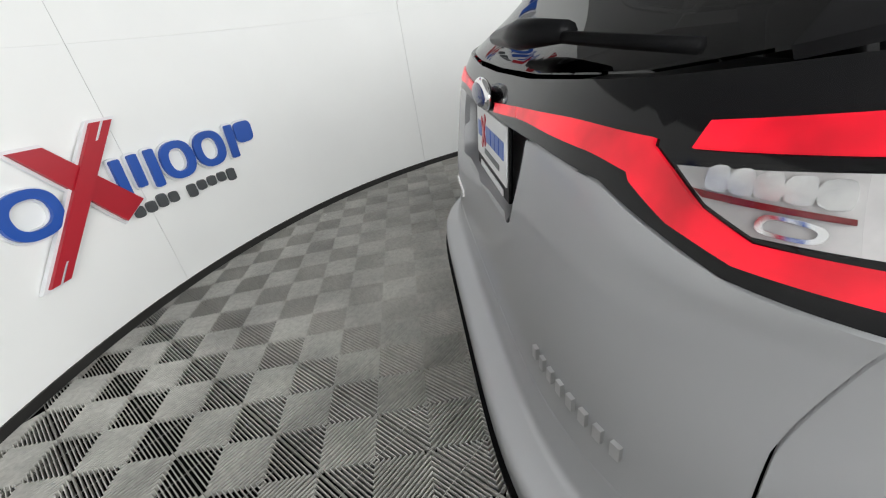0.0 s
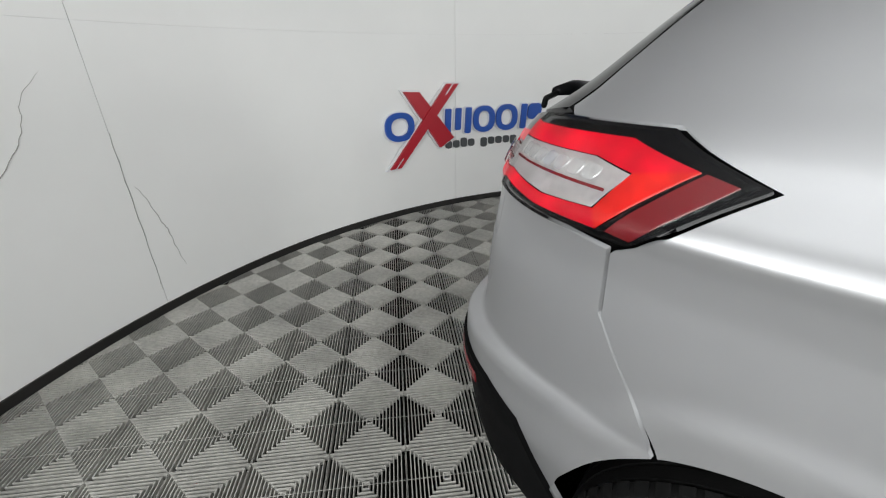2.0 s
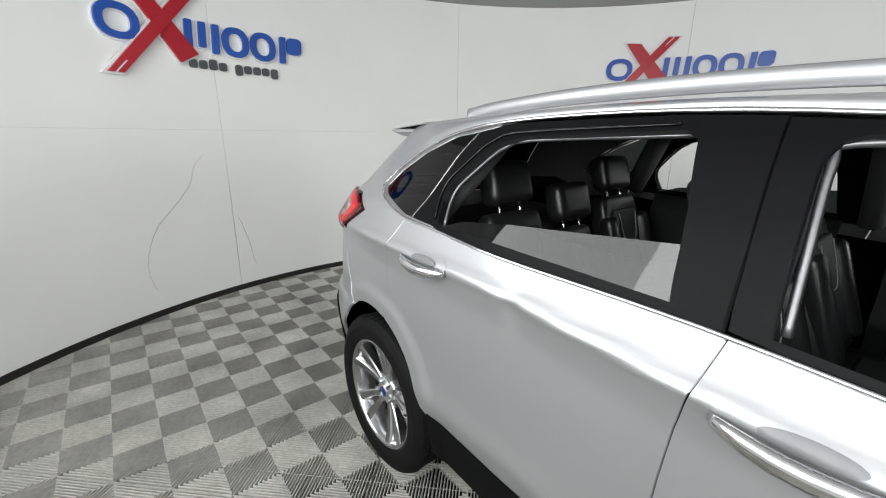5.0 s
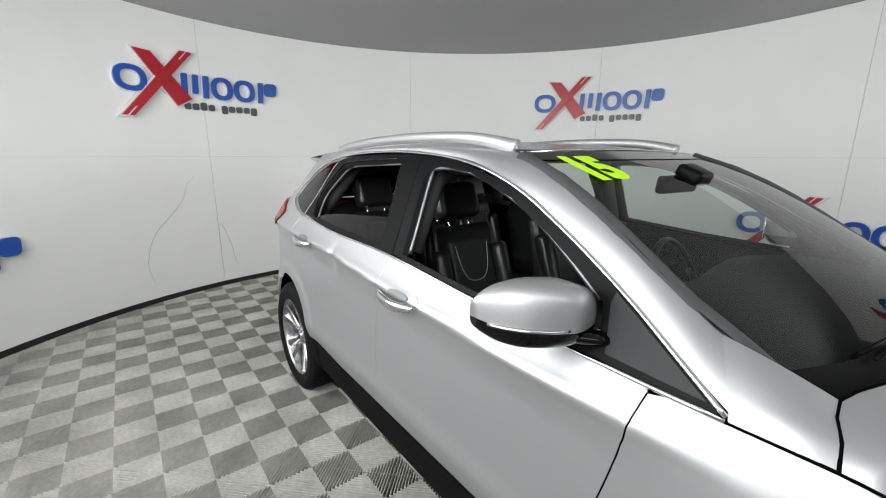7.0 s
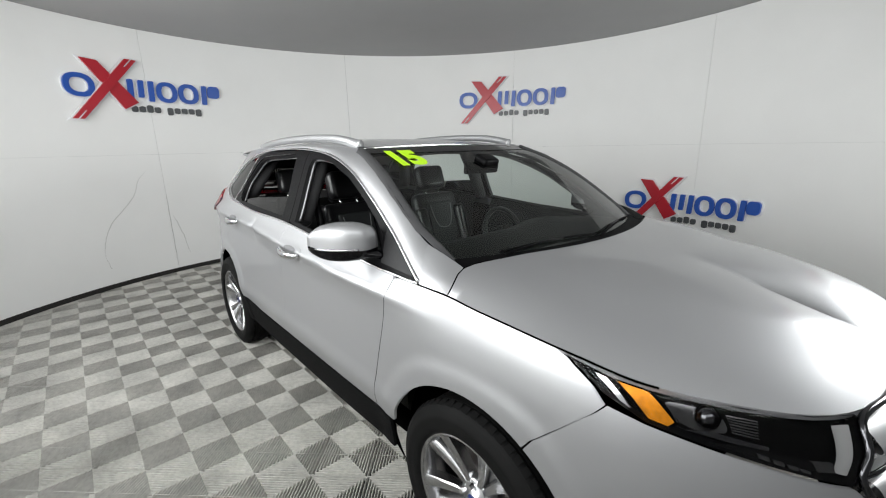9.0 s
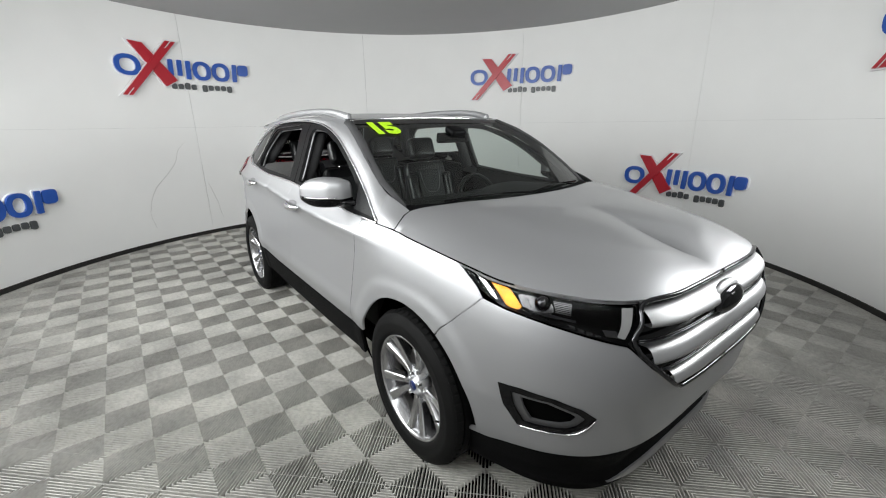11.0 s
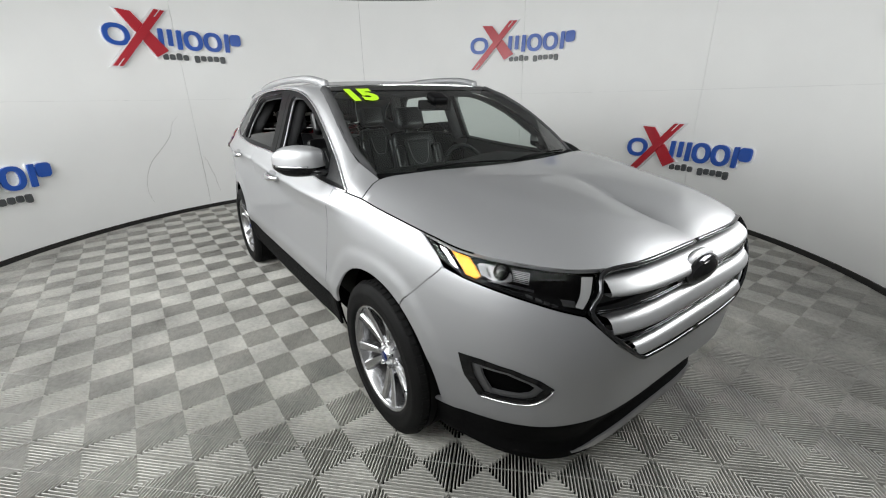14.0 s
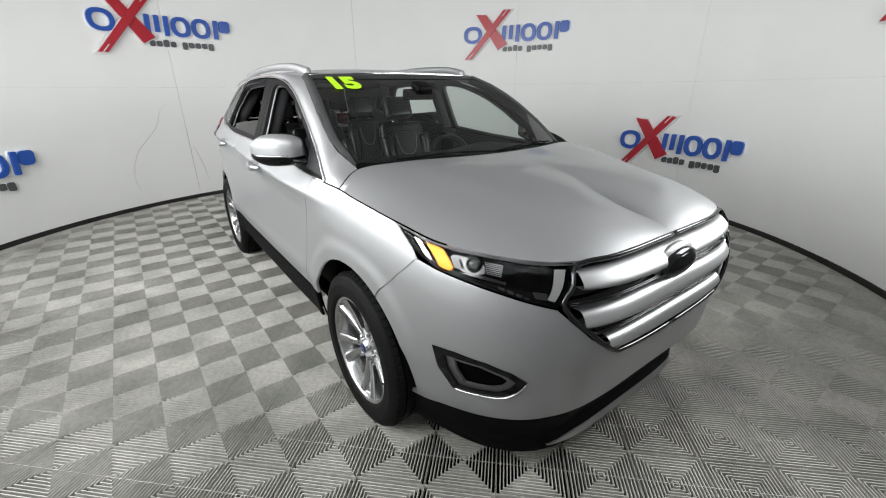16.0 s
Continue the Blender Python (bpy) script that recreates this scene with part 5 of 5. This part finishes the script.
    hub = lathe([(0.001, -0.080), (0.024, -0.079), (0.031, -0.074), (0.033, -0.064), (0.072, -0.060), (0.080, -0.050), (0.082, -0.02)], 40)
    part("hub", hub, ALLOY_GREY, rim_w)
    cap = lathe([(0.001, -0.0835), (0.022, -0.0825), (0.027, -0.078)], 32)
    part("hub_cap", cap, BADGE_BLUE, rim_w, "dark blue hub cap")
    part("brake_disc", lathe([(0.05, 0.005), (0.168, 0.005), (0.171, 0.012), (0.168, 0.02), (0.05, 0.02)], 48), STEEL, rim_w, "steel brake disc")
    part("brake_caliper", block((0.06, 0.06, 0.17), 0.015, 2, pose(0.145, 0.0, 0.02)), BLACK_PLASTIC, rim_w)
    part("wheel_back", lathe([(0.001, 0.05), (0.22, 0.05), (0.245, 0.08)], 32), BLACK_VOID, rim_w)
    return rim_w


wheel = make_wheel()
wheel.matrix_world = pose(AXF, -0.815, HUB_Z, 0, 27, 0)
for ax, s, a in ((AXR, -1, 9), (AXF, 1, 40), (AXR, 1, 15)):
    copy_thing(wheel, pose(ax, 0.815 * s, HUB_Z, 0, a, 180 if s > 0 else 0))

# ---------------------------------------------------------------- door handles and mirrors


def handle(x0, x1, door, s):
    """Bow handle with chrome cover and a cup behind it, whose shade is a grey oval."""
    z = shoulder((x0 + x1) / 2) - 0.008
    xm, L = (x0 + x1) / 2, x1 - x0
    y = skin(*sx(xm, z - 0.01)).y
    def q(x, dz, off):
        p = skin(*sx(x, z + dz))
        return Vector((p.x, (p.y - off) * s, p.z))
    cup = [(xm + L * 0.5 * math.cos(t), z + 0.012 + 0.034 * math.sin(t)) for t in np.linspace(0, 2 * math.pi, 29)[:-1]]
    panel("handle_cup", on_x(cup), PAINT, door, skin, scale=DEG, side=s, lift=0.0025, skirt=0.004, step=0.012, label="silver handle cup")
    # Flat grey oval laid on the cup paints the shade behind the grip.
    mid = [(xm + L * 0.02 + L * 0.26 * math.cos(t), z + 0.012 + 0.014 * math.sin(t)) for t in np.linspace(0, 2 * math.pi, 21)[:-1]]
    panel("grip_hollow", on_x(mid), GRIP_SHADE, door, skin, scale=DEG, side=s, lift=0.0075, skirt=0.004, step=0.010, label="flat grey oval painted as shade in the grip")
    pts = [q(x0 + L * t, -0.004 - 0.010 * math.sin(math.pi * t), 0.006 + 0.036 * math.sin(math.pi * t) ** 0.6) for t in np.linspace(0, 1, 17)]
    part("door_handle", tube(pts, lambda t: 0.006 + 0.009 * math.sin(math.pi * t) ** 0.5, 10, 1.5), CHROME, door, "chrome bow handle")


for s, df, dr in ((1, doors_f[0], doors_r[0]), (-1, doors_f[1], doors_r[1])):
    handle(-0.085, 0.185, df, s)
    handle(-1.15, -0.885, dr, s)


def mirror(s):
    """Door mirror: silver cap, black lower half and foot, lamp strip."""
    st = [(0.862, 0.066, 0.056, 0.715, 0.845), (0.92, 0.086, 0.074, 0.692, 0.850), (0.98, 0.090, 0.076, 0.670, 0.825), (1.03, 0.082, 0.072, 0.653, 0.782), (1.065, 0.062, 0.058, 0.641, 0.728), (1.086, 0.034, 0.034, 0.636, 0.672)]
    f = [spline([(q[0], q[i]) for q in st]) for i in range(1, 5)]
    ys = np.linspace(0.865, 1.086, 18)
    def half(lo, hi):
        rows = []
        for y in ys:
            top, low, x0, x1 = (g(y) for g in f)
            row = []
            for k in range(15):
                t = radians(lo + (hi - lo) * k / 14)
                c, q = math.cos(t), math.sin(t)
                row.append(Vector(((x0 + x1) / 2 + (x1 - x0) / 2 * math.copysign(abs(c) ** 0.7, c), -y * s, 1.268 + (top if q > 0 else low) * math.copysign(abs(q) ** 0.62, q))))
            rows.append(row)
        bm = grid(rows)
        for e in (0, -1):
            bm.faces.new([bm.verts[:][i] for i in (range(15) if e == 0 else range(len(rows) * 15 - 15, len(rows) * 15))])
        bmesh.ops.recalc_face_normals(bm, faces=bm.faces)
        return bm
    cap = part("mirror", half(-9, 189), PAINT, car, "silver door mirror with black underside")
    part("mirror_base", half(189.5, 350.5), BLACK_GLOSS, cap, "gloss black lower half")
    foot = [Vector((0.86, -0.835 * s, 1.212)), Vector((0.85, -0.87 * s, 1.218)), Vector((0.80, -0.93 * s, 1.226)), Vector((0.75, -0.98 * s, 1.232))]
    part("mirror_foot", tube(foot, lambda t: 0.042 - 0.012 * t, 10, 0.5), BLACK_GLOSS, cap, "black mirror foot")
    strip = []
    for y in np.linspace(0.955, 1.078, 12):
        top, low, x0, x1 = (g(y) for g in f)
        strip.append(Vector((x1 - 0.002, -y * s, 1.250)))
    part("indicator", tube(strip, 0.0065, 6, 0.9), REFLECTOR, cap, "clear indicator strip")
    m = pose(0.672, -0.97 * s, 1.268, 0, 0, -16 * s)
    part("mirror_glass", block((0.006, 0.165, 0.092), 0.003, 2, m), CHROME, cap, "mirror glass")


for s in (1, -1):
    mirror(s)
# windscreen wipers, sticker, rear-view mirror
for y0, y1 in ((-0.55, 0.02), (0.02, 0.6)):
    a = [screen(y0 + (y1 - y0) * t, 1.238 + 0.012 * math.sin(math.pi * t)) + Vector((0.008, 0, 0.006)) for t in np.linspace(0, 1, 9)]
    w = part("wiper", tube(a, 0.005, 6), BLACK_PLASTIC, car, "black windscreen wiper")
    part("wiper_arm", tube([a[0] + Vector((0.025, 0, -0.004)), a[3] + Vector((0.010, 0, 0.003)), a[5]], 0.0045, 6), BLACK_SATIN, w)


def text_mesh(word, size, depth):
    cu = bpy.data.curves.new("t", "FONT")
    cu.body, cu.size, cu.extrude, cu.align_x, cu.align_y, cu.offset = word, size, depth, "CENTER", "CENTER", 0.014
    ob = bpy.data.objects.new("t", cu)
    scene.collection.objects.link(ob)
    bpy.context.view_layer.update()
    me = bpy.data.meshes.new_from_object(ob.evaluated_get(bpy.context.evaluated_depsgraph_get()))
    bpy.data.objects.remove(ob)
    return me


me = text_mesh("15", 0.255, 0.0006)
me.materials.append(LIME)
num = new("year_sticker", me)
tagged(num, "fluorescent yellow-green number sticker on the windscreen", "sticker")
zc = 1.600
c0, cy, cz = screen(-0.495, zc), screen(-0.49, zc) - screen(-0.50, zc), screen(-0.495, zc + 0.01) - screen(-0.495, zc - 0.01)
ax, up = cy.normalized(), cz.normalized()
nrm = ax.cross(up).normalized()
mm = Matrix((ax, up, nrm)).transposed().to_4x4()
mm.translation = c0 + nrm * 0.005
num.matrix_world = mm @ Matrix.Diagonal((0.80, 1.0, 1.0, 1))

# ---------------------------------------------------------------- cabin


def seat(x, y, z, name, label, wide=0.52, rest_h=0.60, head=True, tilt=-18):
    base = part(name, block((0.50, wide, 0.16), 0.06, 4, pose(x + 0.22, y, z)), LEATHER, car, label)
    m = pose(x - 0.03, y, z + 0.06, 0, tilt, 0)
    bm = block((0.13, wide, rest_h), 0.055, 5, m @ pose(0, 0, rest_h / 2))
    for v in bm.verts:
        loc = m.inverted() @ v.co
        k = blend(0.3, 1.0, loc.z / rest_h)
        v.co = m @ Vector((loc.x * (1 - 0.25 * k), loc.y * (1 - 0.22 * k), loc.z))
    part("backrest", bm, LEATHER, base)
    bm = block((0.03, wide * 0.5, rest_h * 0.72), 0.014, 3, m @ pose(0.058, 0, rest_h * 0.5))
    part("backrest_insert", bm, LEATHER_GREY, base, "perforated dark grey insert")
    for sg in (-1, 1):
        part("side_bolster", block((0.10, 0.09, rest_h * 0.7), 0.042, 4, m @ pose(0.055, sg * wide * 0.37, rest_h * 0.45, 0, 0, sg * 20)), LEATHER, base)
    line = [m @ Vector((0.076, yy, zz)) for yy, zz in rounded([(-wide * 0.20, rest_h * 0.82), (-wide * 0.16, rest_h * 0.62), (-wide * 0.08, rest_h * 0.52), (wide * 0.08, rest_h * 0.52), (wide * 0.16, rest_h * 0.62), (wide * 0.20, rest_h * 0.82)], 5)]
    part("stitch_line", tube(line, 0.003, 5), STITCH, base, "pale stitching")
    part("cushion_insert", block((0.36, wide * 0.5, 0.03), 0.014, 3, pose(x + 0.24, y, z + 0.078)), LEATHER_GREY, base)
    if head:
        hm = m @ pose(0.01, 0, rest_h + 0.125)
        h = part("headrest", block((0.11, 0.26, 0.19), 0.05, 5, hm), LEATHER, base)
        for sg in (-1, 1):
            part("headrest_post", tube([hm @ Vector((0, sg * 0.065, -0.18)), hm @ Vector((0, sg * 0.065, -0.06))], 0.006, 6), CHROME, h)
    return base


seat(-0.06, -0.38, 0.66, "front_seat", "black leather front seat")
seat(-0.06, 0.38, 0.66, "front_seat", "black leather front seat")
for y in (-0.42, 0.0, 0.42):
    seat(-0.92, y, 0.68, "rear_seat", "black leather rear seat", 0.42 if y else 0.30, 0.56 if y else 0.44, True, -16)
part("cabin_floor", block((2.5, 1.5, 0.05), 0.01, 1, pose(-0.15, 0, 0.42)), CARPET, car, "black carpet")
part("load_cover", block((0.75, 1.25, 0.03), 0.01, 2, pose(-1.62, 0, 1.12)), CARPET, car, "black load cover")
rows = []
for t in np.linspace(-1, 1, 17):
    prof = [(1.40, 1.20), (1.05, 1.208), (0.86, 1.195), (0.72, 1.165), (0.66, 1.11), (0.68, 0.98), (0.74, 0.82), (0.85, 0.62)]
    rows.append([Vector((x - 0.05 * abs(t) ** 2.5, 0.78 * t, z - 0.02 * abs(t) ** 4 + (0.03 * math.exp(-((t - 0.5) / 0.2) ** 2) if 0.6 < x < 0.9 and z > 1.0 else 0))) for x, z in prof])
bm = grid(rows)
bmesh.ops.recalc_face_normals(bm, faces=bm.faces)
dash = part("dashboard", bm, SOFT_DASH, car, "black soft dashboard")
part("centre_screen", block((0.03, 0.24, 0.15), 0.01, 2, pose(0.665, 0.0, 1.05, 0, -15, 0)), BLACK_GLOSS, dash)
part("console", block((0.95, 0.24, 0.34), 0.05, 3, pose(0.2, 0, 0.62)), SOFT_DASH, car, "black centre console")
bm = bmesh.new()
sw = pose(0.50, 0.38, 1.06, 0, 68 - 90, 0)
ring = []
for k in range(41):
    t = 2 * math.pi * k / 40
    ring.append(sw @ Vector((0, 0.185 * math.cos(t), 0.185 * math.sin(t))))
bm.free()
wheel_s = part("steering_wheel", tube(ring, 0.016, 8), LEATHER, car, "black leather steering wheel")
part("airbag_cover", block((0.05, 0.17, 0.13), 0.03, 3, sw), SOFT_DASH, wheel_s)
for a in (0, 180, 270):
    part("spoke", block((0.02, 0.16, 0.035), 0.01, 2, sw @ pose(0, 0, 0, a, 0, 0) @ pose(0, 0.1, 0)), SATIN_CHROME if a != 270 else SOFT_DASH, wheel_s)
rows = [[roof(x, t * 0.96) - Vector((0, 0, 0.035 + 0.05 * (abs(t) > 0.99))) for t in np.linspace(-1, 1, 17)] for x in np.linspace(-1.6, 0.36, 16)]
part("headlining", grid(rows), HEADLINER, car, "charcoal headlining")
for s in (1, -1):
    for x0, x1, nm in ((-0.02, 0.90, "front_door_card"), (-1.05, -0.2, "rear_door_card")):
        rows = []
        for i in range(9):
            x = x0 + (x1 - x0) * i / 8
            zt = belt_z(x) - 0.012
            rows.append([Vector((x, s * (skin(*sx(x, zt)).y + dy), z)) for z, dy in ((zt + 0.003, 0.012), (zt, 0.06), (zt - 0.08, 0.10), (0.9, 0.11), (0.86, 0.16), (0.80, 0.16), (0.76, 0.12), (0.45, 0.11))])
        bm = grid(rows)
        bmesh.ops.recalc_face_normals(bm, faces=bm.faces)
        part(nm, bm, SOFT_DASH, car, "black door card")
    for x, a, w in ((-0.10, 1.24, 0.09), (-1.16, 1.30, 0.11)):
        p0, p1 = skin(*sx(x, a)), skin(*sx(x + (0.0 if x > -0.5 else 0.2), 1.62))
        part("pillar_trim", tube([Vector((p.x, (p.y + 0.095) * s, p.z)) for p in (p0, p0.lerp(p1, 0.5), p1)], w / 2, 10, 1.0), HEADLINER, car, "charcoal pillar trim")
    p = [Vector((q.x - 0.03, q.y * s - 0.0, q.z - 0.012)) for q in (screen(-edge_y(z) * 0.97, z) for z in np.linspace(1.2, 1.64, 8))]
    part("pillar_cover", tube(p, 0.035, 8), HEADLINER, car, "charcoal pillar cover")
part("belt_strap", tube([Vector((-0.12, -0.70, 1.45)), Vector((-0.10, -0.66, 1.1)), Vector((-0.05, -0.62, 0.75))], 0.02, 6, 1.0), BLACK_SATIN, car, "black seat belt")
rv = screen(0.0, 1.56)
mir = part("rear_view_mirror", block((0.035, 0.25, 0.07), 0.018, 3, pose(rv.x - 0.10, 0.03, 1.535, 0, 8, -6)), BLACK_SATIN, car, "black rear-view mirror")
part("mirror_stalk", tube([rv + Vector((-0.004, 0, 0.02)), Vector((rv.x - 0.08, 0.02, 1.55))], 0.012, 8), BLACK_SATIN, mir)
part("sensor_pod", block((0.10, 0.12, 0.05), 0.02, 3, pose(rv.x - 0.03, 0, 1.578, 0, 25, 0)), BLACK_SATIN, mir)

# ---------------------------------------------------------------- floor of ribbed tiles
PITCH, TURN_TILE, OX, OY = 0.302, 45.3, 1.335, -1.339
bm = bmesh.new()
bmesh.ops.create_cone(bm, cap_ends=True, segments=120, radius1=RW + 0.1, radius2=RW + 0.1, depth=0.06, matrix=Matrix.Translation((CX, CY, -0.059)))
floor = part("floor", bm, UNDER, smooth=False)
tagged(floor, "grey open-ribbed snap-together tiles in concentric squares", "floor", kind="structure")


def tile_bm(bm, m):
    """Nested square ribs with gaps between them, on one tile."""
    rings, half = 10, PITCH / 2 - 0.0006
    step = half / rings
    for k in range(rings):
        o = half - k * step
        i = o - step * (0.33 if k else 0.18)
        sets = []
        for r, z in ((o - 0.0006, 0.0), (i + 0.0006, 0.0), (o, -0.028), (max(i, 0.001), -0.028)):
            sets.append([bm.verts.new(m @ Vector((sx * r, sy * r, z))) for sx, sy in ((-1, -1), (1, -1), (1, 1), (-1, 1))])
        t, ti, b, bi = sets
        for j in range(4):
            n = (j + 1) % 4
            bm.faces.new((t[j], t[n], ti[n], ti[j]))
            bm.faces.new((b[j], b[n], t[n], t[j]))
            bm.faces.new((ti[j], ti[n], bi[n], bi[j]))
    bar = [bm.verts.new(m @ Vector((x, y, 0.0006))) for x, y in ((-half, -0.0016), (half, -0.0016), (half, 0.0016), (-half, 0.0016))]
    bm.faces.new(bar)


bm = bmesh.new()
tile_bm(bm, Matrix.Identity(4))
tile_mesh = bpy.data.meshes.new("tile")
bm.to_mesh(tile_mesh)
bm.free()
tile_mesh.materials.append(TILE)
spots = []
ct, st = math.cos(radians(TURN_TILE)), math.sin(radians(TURN_TILE))
for i in range(-40, 41):
    for j in range(-40, 41):
        x, y = OX + PITCH * (i * ct + j * st), OY + PITCH * (i * st - j * ct)
        if math.hypot(x - CX, y - CY) < RW + 0.13:
            spots.append((abs(y + 1.25) + 0.7 * max(0, abs(x) - 2.6), x, y))
spots.sort()
rest = bmesh.new()
for n, (_, x, y) in enumerate(spots):
    m = pose(x, y, 0, 0, 0, TURN_TILE + 180 * (n % 2))
    if n < 300:
        ob = new("tile", tile_mesh)
        ob.matrix_world = m
        ob.parent = floor
    else:
        tile_bm(rest, m)
tagged(part("far_tiles", rest, TILE, floor, smooth=False), kind="stuff")
bm = bmesh.new()
rng = random.Random(9)
pts = [(0.014 * math.cos(t) * rng.uniform(0.7, 1.2), 0.008 * math.sin(t) * rng.uniform(0.7, 1.2)) for t in np.linspace(0, 5.8, 10)]
lo = [bm.verts.new((x, y, 0)) for x, y in pts]
hi = [bm.verts.new((x * 0.8, y * 0.8, 0.003)) for x, y in pts]
bm.faces.new(hi)
for i in range(len(pts)):
    bm.faces.new((lo[i], lo[(i + 1) % len(pts)], hi[(i + 1) % len(pts)], hi[i]))
scrap = part("paper_scrap", bm, PLATE)
scrap.location = (-3.34, 2.84, 0.0005)
tagged(scrap, "small white scrap of paper lying on the ribbed floor", "litter")
